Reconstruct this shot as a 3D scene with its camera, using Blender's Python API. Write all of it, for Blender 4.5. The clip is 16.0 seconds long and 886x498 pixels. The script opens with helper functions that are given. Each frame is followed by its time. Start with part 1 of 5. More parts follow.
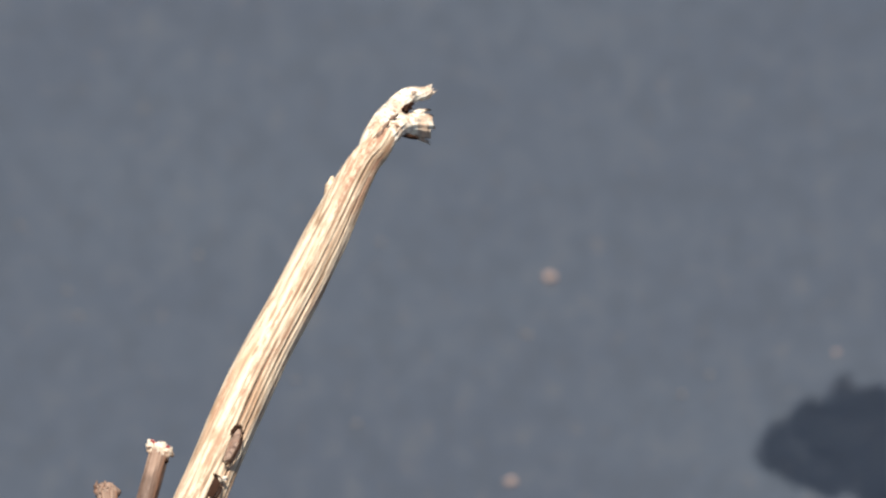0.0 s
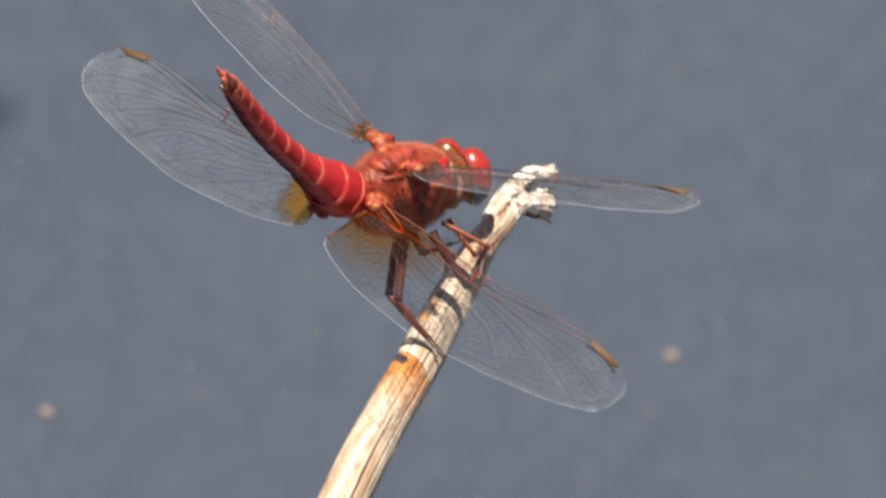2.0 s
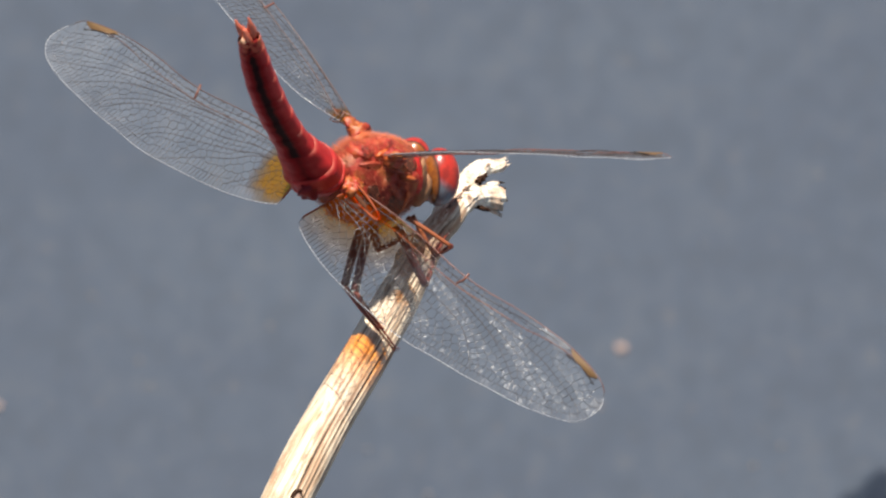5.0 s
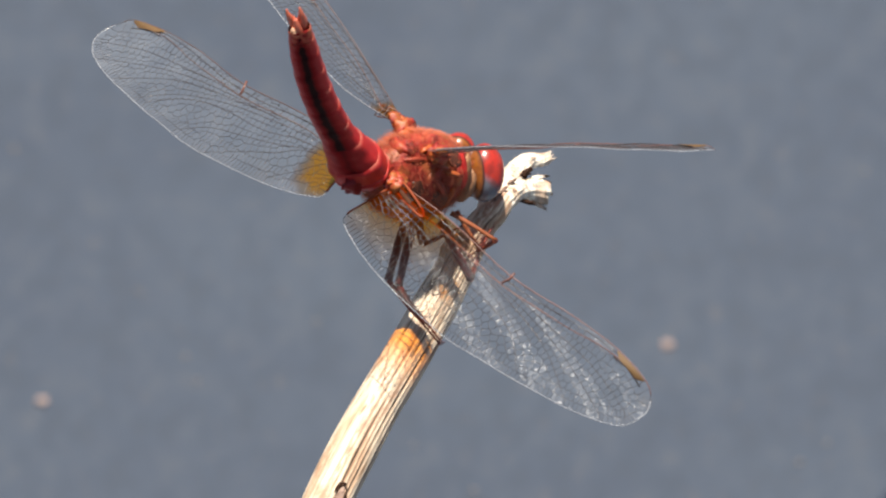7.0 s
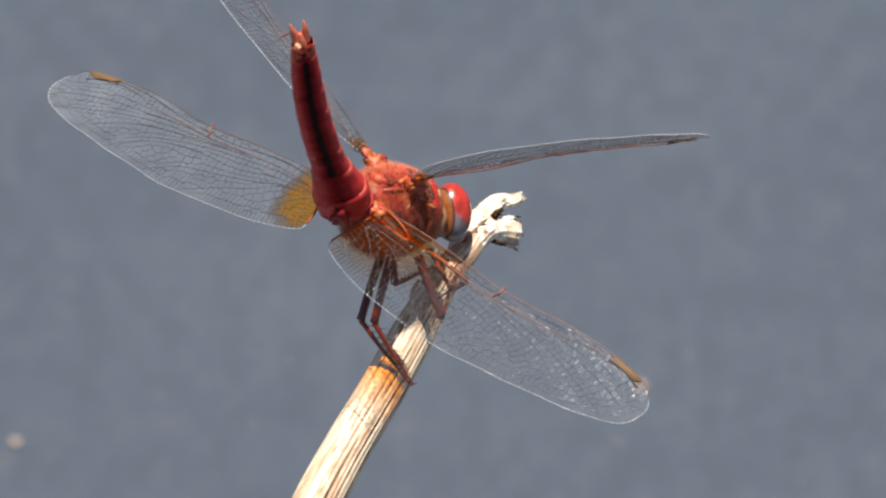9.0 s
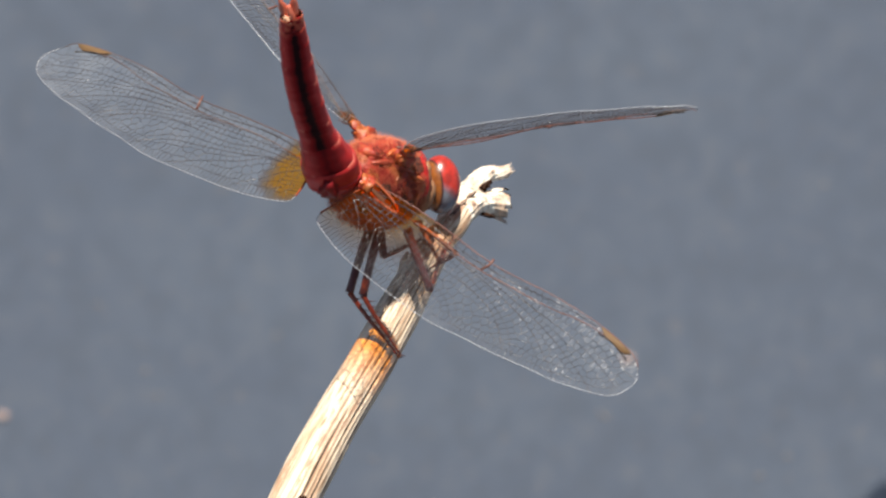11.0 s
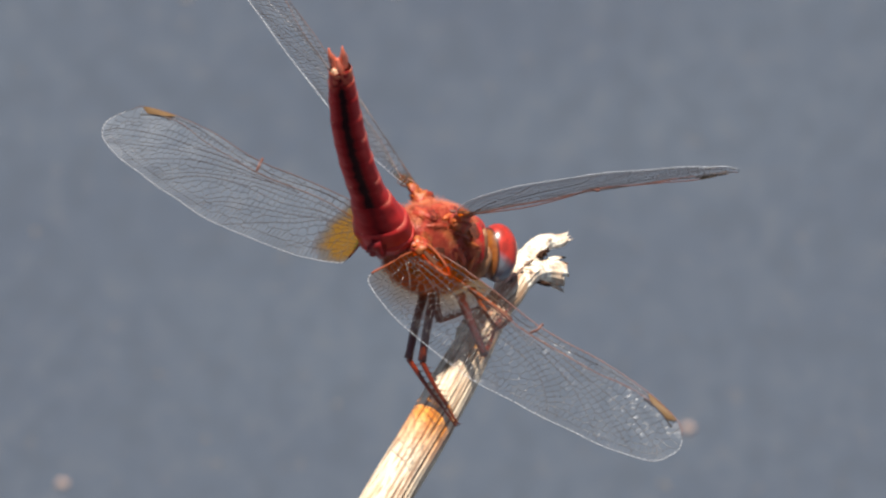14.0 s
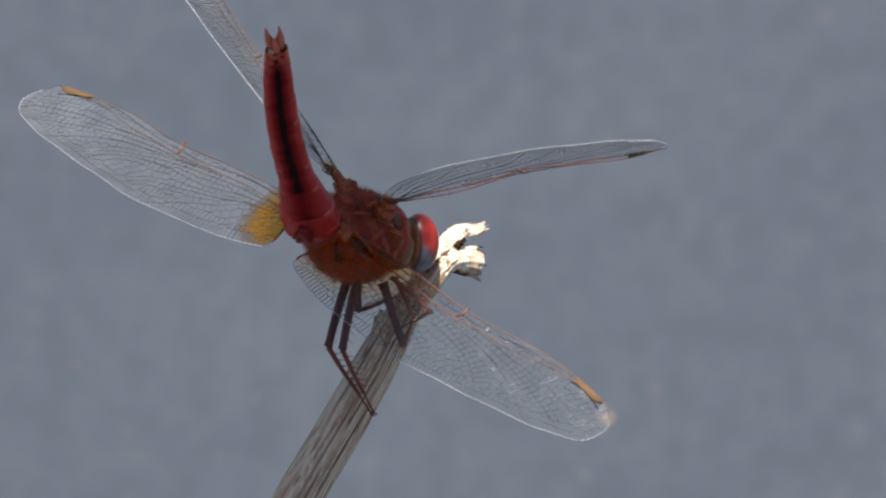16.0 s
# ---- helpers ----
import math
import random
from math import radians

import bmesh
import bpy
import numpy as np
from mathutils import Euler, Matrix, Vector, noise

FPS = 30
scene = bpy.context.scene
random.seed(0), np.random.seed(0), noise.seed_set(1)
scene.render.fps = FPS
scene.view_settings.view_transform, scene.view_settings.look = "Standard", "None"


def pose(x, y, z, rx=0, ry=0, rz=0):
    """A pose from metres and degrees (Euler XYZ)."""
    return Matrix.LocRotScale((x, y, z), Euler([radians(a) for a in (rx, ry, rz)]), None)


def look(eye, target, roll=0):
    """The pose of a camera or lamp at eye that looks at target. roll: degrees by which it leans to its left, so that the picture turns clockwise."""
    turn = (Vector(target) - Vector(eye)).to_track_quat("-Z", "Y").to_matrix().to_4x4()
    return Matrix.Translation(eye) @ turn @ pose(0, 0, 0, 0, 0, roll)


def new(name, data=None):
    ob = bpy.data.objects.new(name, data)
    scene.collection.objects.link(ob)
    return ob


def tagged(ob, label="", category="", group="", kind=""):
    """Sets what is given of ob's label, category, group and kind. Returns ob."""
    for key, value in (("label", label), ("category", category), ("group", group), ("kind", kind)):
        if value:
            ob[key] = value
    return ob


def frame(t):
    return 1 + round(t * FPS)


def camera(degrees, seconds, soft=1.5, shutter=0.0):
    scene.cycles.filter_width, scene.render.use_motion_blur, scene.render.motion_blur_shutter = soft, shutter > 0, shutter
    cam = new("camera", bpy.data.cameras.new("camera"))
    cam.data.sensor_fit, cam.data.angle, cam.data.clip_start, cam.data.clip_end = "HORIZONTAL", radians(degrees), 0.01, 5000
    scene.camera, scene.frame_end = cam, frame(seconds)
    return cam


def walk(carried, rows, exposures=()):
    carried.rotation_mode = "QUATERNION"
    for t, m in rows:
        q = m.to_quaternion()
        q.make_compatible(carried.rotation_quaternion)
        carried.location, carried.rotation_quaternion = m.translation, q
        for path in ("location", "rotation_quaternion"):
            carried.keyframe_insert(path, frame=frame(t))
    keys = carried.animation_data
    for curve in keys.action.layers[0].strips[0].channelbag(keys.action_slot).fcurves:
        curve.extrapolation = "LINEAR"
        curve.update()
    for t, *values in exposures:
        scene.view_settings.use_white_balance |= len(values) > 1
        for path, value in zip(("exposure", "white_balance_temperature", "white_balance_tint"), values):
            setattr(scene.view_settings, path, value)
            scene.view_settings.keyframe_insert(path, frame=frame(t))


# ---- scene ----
cam = camera(3.4, 16.0, soft=2.35, shutter=0.5)
cam.data.dof.use_dof = True
cam.data.dof.focus_distance = 1.248
cam.data.dof.aperture_fstop = 118.0
walk(cam, (
    (0, pose(0.00006, -1.09116, 0.84005, 59.3764, 0, -0.0353)),
    (0.5, pose(-0.00009, -1.09114, 0.84009, 59.4107, 0, 0.0032)),
    (1, pose(-0.00006, -1.09110, 0.84015, 59.4206, 0, 0.0083)),
    (1.5, pose(0.00006, -1.09105, 0.84024, 59.5122, 0, 0.2565)),
    (2, pose(0.00008, -1.09101, 0.84032, 59.6665, 0, 0.5102)),
    (2.5, pose(-0.00010, -1.09095, 0.84042, 59.9631, 0, 0.6583)),
    (3, pose(-0.00042, -1.09086, 0.84057, 59.9657, 0, 0.5688)),
    (3.5, pose(-0.00075, -1.09076, 0.84075, 59.8299, 0, 0.4670)),
    (4, pose(-0.00098, -1.09066, 0.84091, 59.6126, 0, 0.3667)),
    (4.2, pose(-0.00104, -1.09064, 0.84096, 59.5473, 0, 0.2906)),
    (6.3, pose(-0.00022, -1.09121, 0.83996, 59.7823, 0, 0.2377)),
    (6.5, pose(-0.00022, -1.09123, 0.83994, 59.7504, 0, 0.3296)),
    (7, pose(-0.00020, -1.09128, 0.83984, 59.6421, 0, 0.4805)),
    (7.5, pose(-0.00002, -1.09134, 0.83975, 59.6437, 0, 0.4434)),
    (8, pose(0.00028, -1.09136, 0.83971, 59.6960, 0, 0.3983)),
    (8.5, pose(0.00057, -1.09136, 0.83970, 59.7826, 0, 0.3748)),
    (8.7, pose(0.00065, -1.09136, 0.83971, 59.8131, 0, 0.3939)),
    (10.8, pose(0.00004, -1.09143, 0.83960, 59.6755, 0, 0.3469)),
    (11, pose(0.00004, -1.09145, 0.83955, 59.7078, 0, 0.3128)),
    (11.5, pose(0.00010, -1.09154, 0.83940, 59.7489, 0, 0.2313)),
    (12, pose(0.00026, -1.09162, 0.83926, 59.7857, 0, 0.3703)),
    (12.5, pose(0.00061, -1.09165, 0.83921, 59.8484, 0, 0.4347)),
    (13, pose(0.00105, -1.09164, 0.83923, 59.9139, 0, 0.4384)),
    (13.5, pose(0.00131, -1.09161, 0.83928, 59.9772, 0, 0.4906)),
    (14, pose(0.00132, -1.09160, 0.83929, 59.9828, 0, 0.6330)),
    (14.5, pose(0.00124, -1.09165, 0.83920, 59.8909, 0, 0.7435)),
    (15, pose(0.00129, -1.09177, 0.83900, 59.8455, 0, 0.6044)),
    (15.5, pose(0.00155, -1.09191, 0.83875, 59.8961, 0, 0.3265)),
    (16, pose(0.00187, -1.09204, 0.83852, 59.9844, 0, 0.2936)),
), exposures=((0.0, 0.27), (1.2, 0.30), (2.4, 0.48), (6.3, 0.57), (11.0, 0.55), (16.0, 0.57)))

# ---- world, sun ----
SUN_WAY = Vector((-0.03, -0.13, 1.24)).normalized()  # towards the sun: nearly overhead
world = bpy.data.worlds.new("sky")
scene.world = world
world.use_nodes = True
wn = world.node_tree
sky = wn.nodes.new("ShaderNodeTexSky")
sky.sky_type = "NISHITA"
sky.sun_disc = False
sky.sun_elevation = math.asin(SUN_WAY.z)
sky.sun_rotation = math.atan2(SUN_WAY.x, SUN_WAY.y)
back = wn.nodes["Background"]
back.inputs["Strength"].default_value = 0.055
wn.links.new(sky.outputs["Color"], back.inputs["Color"])
sun = new("sun", bpy.data.lights.new("sun", "SUN"))
sun.data.energy = 5.4
sun.data.angle = radians(0.53)
sun.data.color = (1.0, 0.93, 0.82)
sun.matrix_world = look(SUN_WAY * 5, (0, 0, 0))

# ---- frame of the subject ----
# The tip of the stem stands 0.21 m above the silt; one unit of the insect's plan is 0.84 mm.
UNIT = 0.00084
TIP = Vector((0, 0, 0.21))
TILT = radians(30)
AX_R = Vector((1, 0, 0))
AX_U = Vector((0, math.sin(TILT), math.cos(TILT)))
AX_N = Vector((0, -math.cos(TILT), math.sin(TILT)))
PLAN = Matrix((AX_R, AX_U, AX_N)).transposed()


def place(r, u, n):
    """A point of the subject's plan (right, up, nearer) in the world."""
    return TIP + PLAN @ Vector((r, u, n)) * UNIT


# ---- materials ----
class Mat:
    """A small builder round a node material."""

    def __init__(self, name):
        self.m = bpy.data.materials.new(name)
        self.m.use_nodes = True
        self.t = self.m.node_tree
        self.n = self.t.nodes
        self.bsdf = self.n["Principled BSDF"]
        self.out = self.n["Material Output"]

    def node(self, kind, **values):
        nd = self.n.new(kind)
        for k, v in values.items():
            nd.inputs[k].default_value = v
        return nd

    def link(self, a, b):
        self.t.links.new(a, b)

    def coords(self, scale=(1, 1, 1), kind="Object"):
        tc = self.n.new("ShaderNodeTexCoord")
        mp = self.n.new("ShaderNodeMapping")
        mp.inputs["Scale"].default_value = scale
        self.link(tc.outputs[kind], mp.inputs["Vector"])
        return mp.outputs["Vector"]

    def noise(self, vec, scale, detail=4.0, rough=0.55):
        nd = self.node("ShaderNodeTexNoise", Scale=scale, Detail=detail, Roughness=rough)
        self.link(vec, nd.inputs["Vector"])
        return nd.outputs["Fac"]

    def ramp(self, fac, stops):
        nd = self.n.new("ShaderNodeValToRGB")
        els = nd.color_ramp.elements
        while len(els) < len(stops):
            els.new(0.5)
        for e, (p, c) in zip(els, stops):
            e.position = p
            e.color = (*c, 1) if len(c) == 3 else c
        self.link(fac, nd.inputs["Fac"])
        return nd.outputs["Color"]

    def mix(self, fac, a, b, kind="MIX"):
        nd = self.n.new("ShaderNodeMix")
        nd.data_type = "RGBA"
        nd.blend_type = kind
        for v, k in ((fac, 0), (a, 6), (b, 7)):
            if isinstance(v, (int, float)):
                nd.inputs[k].default_value = v
            elif isinstance(v, tuple):
                nd.inputs[k].default_value = (*v, 1)
            else:
                self.link(v, nd.inputs[k])
        return nd.outputs[2]

    def colour(self, c):
        if isinstance(c, tuple):
            self.bsdf.inputs["Base Color"].default_value = (*c, 1)
        else:
            self.link(c, self.bsdf.inputs["Base Color"])

    def bump(self, height, strength, distance):
        nd = self.node("ShaderNodeBump", Strength=strength, Distance=distance)
        self.link(height, nd.inputs["Height"])
        self.link(nd.outputs["Normal"], self.bsdf.inputs["Normal"])

    def set(self, **kw):
        for k, v in kw.items():
            self.bsdf.inputs[k.replace("_", " ")].default_value = v
        return self


def mat_silt():
    m = Mat("wet_silt")
    v = m.coords()
    big = m.noise(v, 20.0, 3.0)
    mid = m.noise(m.coords((260.0, 110.0, 60.0)), 1.0, 5.0, 0.65)
    blot = m.noise(m.coords((480.0, 260.0, 100.0)), 1.0, 3.0, 0.6)
    fine = m.noise(v, 900.0, 3.0)
    c = m.ramp(big, ((0.3, (0.051, 0.063, 0.087)), (0.7, (0.060, 0.074, 0.098))))
    c = m.mix(m.ramp(mid, ((0.40, (0.4, 0.4, 0.4)), (0.52, (0, 0, 0)))), c, (0.047, 0.056, 0.071))
    c = m.mix(m.ramp(mid, ((0.52, (0, 0, 0)), (0.70, (0.5, 0.5, 0.5)))), c, (0.080, 0.088, 0.101))
    c = m.mix(m.ramp(blot, ((0.60, (0, 0, 0)), (0.76, (0.5, 0.5, 0.5)))), c, (0.110, 0.100, 0.096))
    c = m.mix(m.ramp(fine, ((0.55, (0, 0, 0)), (0.8, (0.35, 0.35, 0.35)))), c, (0.105, 0.098, 0.096))
    m.colour(c)
    m.bump(fine, 0.25, 0.0006)
    m.set(Roughness=0.45)
    m.bsdf.inputs["Specular IOR Level"].default_value = 0.5
    return m.m


def mat_stem(name, pale, dark, streak, worn=False, spot=0.54):
    m = Mat(name)
    along = m.coords((2600, 2600, 160))
    fine = m.noise(along, 1.0, 4.0, 0.6)
    stipple = m.noise(m.coords((3400, 3400, 1100)), 1.0, 4.0, 0.7)
    spots = m.noise(m.coords((520, 520, 200)), 1.0, 4.0)
    c = m.ramp(fine, ((0.34, dark), (0.50, pale), (0.75, tuple(min(1, q * 1.12) for q in pale))))
    c = m.mix(m.ramp(stipple, ((0.52, (0, 0, 0)), (0.68, (0.6, 0.6, 0.6)))), c, tuple(q * w for q, w in zip(pale, (0.74, 0.60, 0.52))))
    c = m.mix(m.ramp(spots, ((spot, (0, 0, 0)), (spot + 0.15, (0.8, 0.8, 0.8)))), c, streak)
    lines = m.noise(m.coords((5200, 5200, 150)), 1.0, 3.0, 0.6)
    c = m.mix(m.ramp(lines, ((0.36, (0.55, 0.55, 0.55)), (0.45, (0, 0, 0)))), c, tuple(q * w for q, w in zip(pale, (0.46, 0.34, 0.27))))
    broad = m.noise(m.coords((900, 900, 22)), 1.0, 3.0)
    c = m.mix(m.ramp(broad, ((0.52, (0, 0, 0)), (0.64, (0.6, 0.6, 0.6)))), c, tuple(q * w for q, w in zip(pale, (0.72, 0.5, 0.38))))
    if worn:
        at = m.n.new("ShaderNodeAttribute")
        at.attribute_name = "stem_tone"
        sep = m.n.new("ShaderNodeSeparateColor")
        m.link(at.outputs["Color"], sep.inputs["Color"])
        c = m.mix(sep.outputs["Red"], c, (0.13, 0.070, 0.038))
        speck = m.n.new("ShaderNodeMath")
        speck.operation = "MULTIPLY"
        m.link(sep.outputs["Green"], speck.inputs[0])
        m.link(m.ramp(stipple, ((0.40, (0, 0, 0)), (0.56, (1, 1, 1)))), speck.inputs[1])
        c = m.mix(speck.outputs["Value"], c, (0.42, 0.215, 0.13))
    m.colour(c)
    m.bump(m.mix(0.5, fine, stipple), 0.8, 0.00022)
    m.set(Roughness=0.62)
    return m.m


def mat_plain(name, c, rough=0.45, scale=1500.0, vary=0.35, bump=0.00004, spec=0.5, coat=0.0):
    m = Mat(name)
    v = m.coords()
    f = m.noise(v, scale, 4.0)
    g = m.noise(v, scale * 0.22, 2.0)
    lo = tuple(q * (1 - vary) for q in c)
    hi = tuple(min(1.0, q * (1 + vary)) for q in c)
    col = m.mix(f, lo, hi)
    col = m.mix(g, col, tuple(q * 0.8 for q in c))
    m.colour(col)
    m.bump(f, 0.4, bump)
    m.set(Roughness=rough)
    m.bsdf.inputs["Specular IOR Level"].default_value = spec
    m.bsdf.inputs["Coat Weight"].default_value = coat
    m.bsdf.inputs["Coat Roughness"].default_value = 0.15
    return m.m


def mat_thorax():
    m = Mat("thorax_cuticle")
    v = m.coords()
    a = m.noise(v, 520.0, 3.0, 0.65)
    b = m.noise(v, 1100.0, 4.0, 0.6)
    d = m.noise(v, 3600.0, 2.0)
    c = m.ramp(a, ((0.32, (0.07, 0.016, 0.010)), (0.42, (0.30, 0.024, 0.018)), (0.52, (0.38, 0.050, 0.026)), (0.60, (0.34, 0.090, 0.026)), (0.72, (0.42, 0.17, 0.055))))
    c = m.mix(m.ramp(b, ((0.36, (0.3, 0.3, 0.3)), (0.46, (0, 0, 0)))), c, (0.11, 0.026, 0.014))
    c = m.mix(m.ramp(b, ((0.58, (0, 0, 0)), (0.72, (0.7, 0.7, 0.7)))), c, (0.46, 0.10, 0.045))
    m.colour(c)
    m.bump(m.mix(0.5, b, d), 0.8, 0.00016)
    m.set(Roughness=0.42)
    m.bsdf.inputs["Specular IOR Level"].default_value = 0.35
    return m.m


def mat_eye(sgn):
    """Red in front, grey below, amber brown where the eye meets the back of the head."""
    m = Mat("compound_eye")
    tc = m.n.new("ShaderNodeTexCoord")

    def along(x, y, z, lo, hi):
        dot = m.n.new("ShaderNodeVectorMath")
        dot.operation = "DOT_PRODUCT"
        dot.inputs[1].default_value = (x, y, z)
        m.link(tc.outputs["Object"], dot.inputs[0])
        mr = m.node("ShaderNodeMapRange", **{"From Min": lo, "From Max": hi})
        m.link(dot.outputs["Value"], mr.inputs["Value"])
        return mr.outputs["Result"]

    low = along(0.62, 0.0, 0.78, -0.0003, -0.0010)
    c = m.mix(low, (0.46, 0.030, 0.016), (0.16, 0.17, 0.20))
    front = along(0.90, 0.40 * sgn, 0.10, -0.0015, 0.0015)
    rim = 0.36 if sgn > 0 else 0.22
    c = m.mix(m.ramp(front, ((rim, (1, 1, 1)), (rim + 0.04, (0, 0, 0)))), c, (0.022, 0.009, 0.007))
    c = m.mix(m.ramp(front, ((rim - 0.05, (1, 1, 1)), (rim, (0, 0, 0)))), c, (0.27, 0.085, 0.014))
    c = m.mix(m.ramp(m.noise(tc.outputs["Object"], 1500.0, 3.0), ((0.44, (0, 0, 0)), (0.62, (0.85, 0.85, 0.85)))), c, m.mix(0.55, c, (0.08, 0.016, 0.010)))
    v = m.n.new("ShaderNodeTexVoronoi")
    v.inputs["Scale"].default_value = 9000.0
    m.link(tc.outputs["Object"], v.inputs["Vector"])
    m.colour(c)
    m.bump(v.outputs["Distance"], 0.25, 0.00002)
    m.set(Roughness=0.32)
    m.bsdf.inputs["Coat Weight"].default_value = 0.4
    m.bsdf.inputs["Coat Roughness"].default_value = 0.12
    return m.m


def mat_membrane(name, centre, scale, full, zero, amount, haze, through_col, tint, gloss=0.0014):
    """Clear glossy wing film with an amber stain at the wing's base; haze near the base and at the tip."""
    m = Mat(name)
    tc = m.n.new("ShaderNodeTexCoord")
    mp = m.n.new("ShaderNodeMapping")
    mp.inputs["Location"].default_value = (-centre[0] * scale[0] * UNIT, -centre[1] * scale[1] * UNIT, 0)
    mp.inputs["Scale"].default_value = (scale[0], scale[1], 1)
    m.link(tc.outputs["Object"], mp.inputs["Vector"])
    ln = m.n.new("ShaderNodeVectorMath")
    ln.operation = "LENGTH"
    m.link(mp.outputs["Vector"], ln.inputs[0])
    wob = m.noise(tc.outputs["Object"], 700.0, 2.0)
    ad = m.n.new("ShaderNodeMath")
    ad.operation = "MULTIPLY_ADD"
    ad.inputs[1].default_value = 0.0016
    m.link(wob, ad.inputs[0])
    m.link(ln.outputs["Value"], ad.inputs[2])
    mr = m.node("ShaderNodeMapRange", **{"From Min": zero * UNIT + 0.0008, "From Max": full * UNIT + 0.0008})
    m.link(ad.outputs["Value"], mr.inputs["Value"])
    stain = mr.outputs["Result"]
    tr = m.n.new("ShaderNodeBsdfTransparent")
    m.link(m.mix(stain, (0.96, 0.97, 0.98), through_col), tr.inputs["Color"])
    m.colour(m.mix(m.ramp(stain, ((0.0, (0, 0, 0)), (0.12, (1, 1, 1)))), (0.84, 0.89, 0.96), tint))
    m.set(Roughness=0.5)
    m.bsdf.inputs["Specular IOR Level"].default_value = 0.0
    sep = m.n.new("ShaderNodeSeparateXYZ")
    m.link(tc.outputs["Object"], sep.inputs["Vector"])
    span = m.node("ShaderNodeMapRange", **{"From Min": 0.006, "From Max": 0.028, "To Min": haze[0], "To Max": haze[1]})
    m.link(sep.outputs["X"], span.inputs["Value"])
    fine = m.node("ShaderNodeMapRange", **{"From Min": 0.3, "From Max": 0.7, "To Min": 0.4, "To Max": 1.7})
    m.link(m.noise(tc.outputs["Object"], 420.0, 4.0, 0.7), fine.inputs["Value"])
    thin = m.n.new("ShaderNodeMath")
    thin.operation = "MULTIPLY"
    m.link(span.outputs["Result"], thin.inputs[0])
    m.link(fine.outputs["Result"], thin.inputs[1])
    fa = m.n.new("ShaderNodeMath")
    fa.operation = "MULTIPLY_ADD"
    fa.inputs[1].default_value = amount
    m.link(m.ramp(stain, ((0.5, (0, 0, 0)), (1.0, (1, 1, 1)))), fa.inputs[0])
    m.link(thin.outputs["Value"], fa.inputs[2])
    mx = m.n.new("ShaderNodeMixShader")
    m.link(fa.outputs["Value"], mx.inputs["Fac"])
    m.link(tr.outputs["BSDF"], mx.inputs[1])
    m.link(m.bsdf.outputs["BSDF"], mx.inputs[2])
    # wet-looking gloss: each cell glints on its own tilt
    gl = m.n.new("ShaderNodeBsdfGlossy")
    gl.inputs["Roughness"].default_value = 0.13
    bp = m.node("ShaderNodeBump", Strength=1.0, Distance=0.00008)
    m.link(m.noise(tc.outputs["Object"], 2200.0, 1.0), bp.inputs["Height"])
    m.link(bp.outputs["Normal"], gl.inputs["Normal"])
    top = m.n.new("ShaderNodeMixShader")
    m.link(m.ramp(stain, ((0.0, (gloss, gloss, gloss)), (0.5, (0.001, 0.001, 0.001)))), top.inputs["Fac"])
    m.link(mx.outputs["Shader"], top.inputs[1])
    m.link(gl.outputs["BSDF"], top.inputs[2])
    m.link(top.outputs["Shader"], m.out.inputs["Surface"])
    return m.m


def mat_abdomen():
    """Scarlet cuticle; the colour layer 'belly' holds the underside's black groove and painted shade (red), the pale
    seams (green) and the orange end (blue).
    """
    m = Mat("scarlet_abdomen")
    v = m.coords()
    f = m.noise(v, 1300.0, 4.0, 0.6)
    g = m.noise(v, 330.0, 3.0)
    c = m.mix(f, (0.36, 0.012, 0.013), (0.62, 0.034, 0.028))
    c = m.mix(m.ramp(g, ((0.40, (0.5, 0.5, 0.5)), (0.56, (0, 0, 0)))), c, (0.34, 0.010, 0.014))
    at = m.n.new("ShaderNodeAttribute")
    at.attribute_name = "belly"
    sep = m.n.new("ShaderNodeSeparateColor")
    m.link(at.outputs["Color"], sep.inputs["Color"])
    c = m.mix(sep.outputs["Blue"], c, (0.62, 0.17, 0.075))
    # shade of the underside, painted in maroon round the black groove
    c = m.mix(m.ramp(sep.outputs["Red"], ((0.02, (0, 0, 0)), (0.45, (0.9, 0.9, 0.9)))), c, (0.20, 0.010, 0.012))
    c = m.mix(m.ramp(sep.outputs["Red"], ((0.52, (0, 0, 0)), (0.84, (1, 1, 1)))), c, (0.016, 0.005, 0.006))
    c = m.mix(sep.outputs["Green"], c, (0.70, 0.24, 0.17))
    m.colour(c)
    m.bump(m.mix(0.5, f, g), 0.5, 0.00006)
    m.set(Roughness=0.40)
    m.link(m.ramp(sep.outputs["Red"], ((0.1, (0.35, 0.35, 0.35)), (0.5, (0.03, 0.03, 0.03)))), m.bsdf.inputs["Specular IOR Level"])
    return m.m


SILT = mat_silt()
STRAW = mat_stem("weathered_straw", (0.82, 0.675, 0.50), (0.30, 0.18, 0.10), (0.36, 0.215, 0.12), True)
STEM_GREY = mat_stem("weathered_bark", (0.36, 0.25, 0.19), (0.10, 0.055, 0.04), (0.09, 0.05, 0.035), False, 0.48)
PITH = mat_stem("torn_pith", (0.95, 0.86, 0.72), (0.36, 0.22, 0.13), (0.24, 0.135, 0.08), False, 0.50)
# for the scars, and for dark lumps that stand for shade
SCAR_SHADE = mat_plain("dark_scar_and_shade", (0.045, 0.022, 0.014), 0.85, 1800.0, 0.6, 0.0001, 0.08)
RIND = mat_plain("reddish_rind", (0.36, 0.06, 0.06), 0.6, 1800.0, 0.4)
RED = mat_plain("scarlet_cuticle", (0.54, 0.026, 0.022), 0.36, 1300.0, 0.3, 0.00003, 0.3, 0.04)
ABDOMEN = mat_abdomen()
MAROON = mat_plain("maroon_flank", (0.22, 0.011, 0.013), 0.45, 1300.0, 0.3, 0.00004, 0.25)
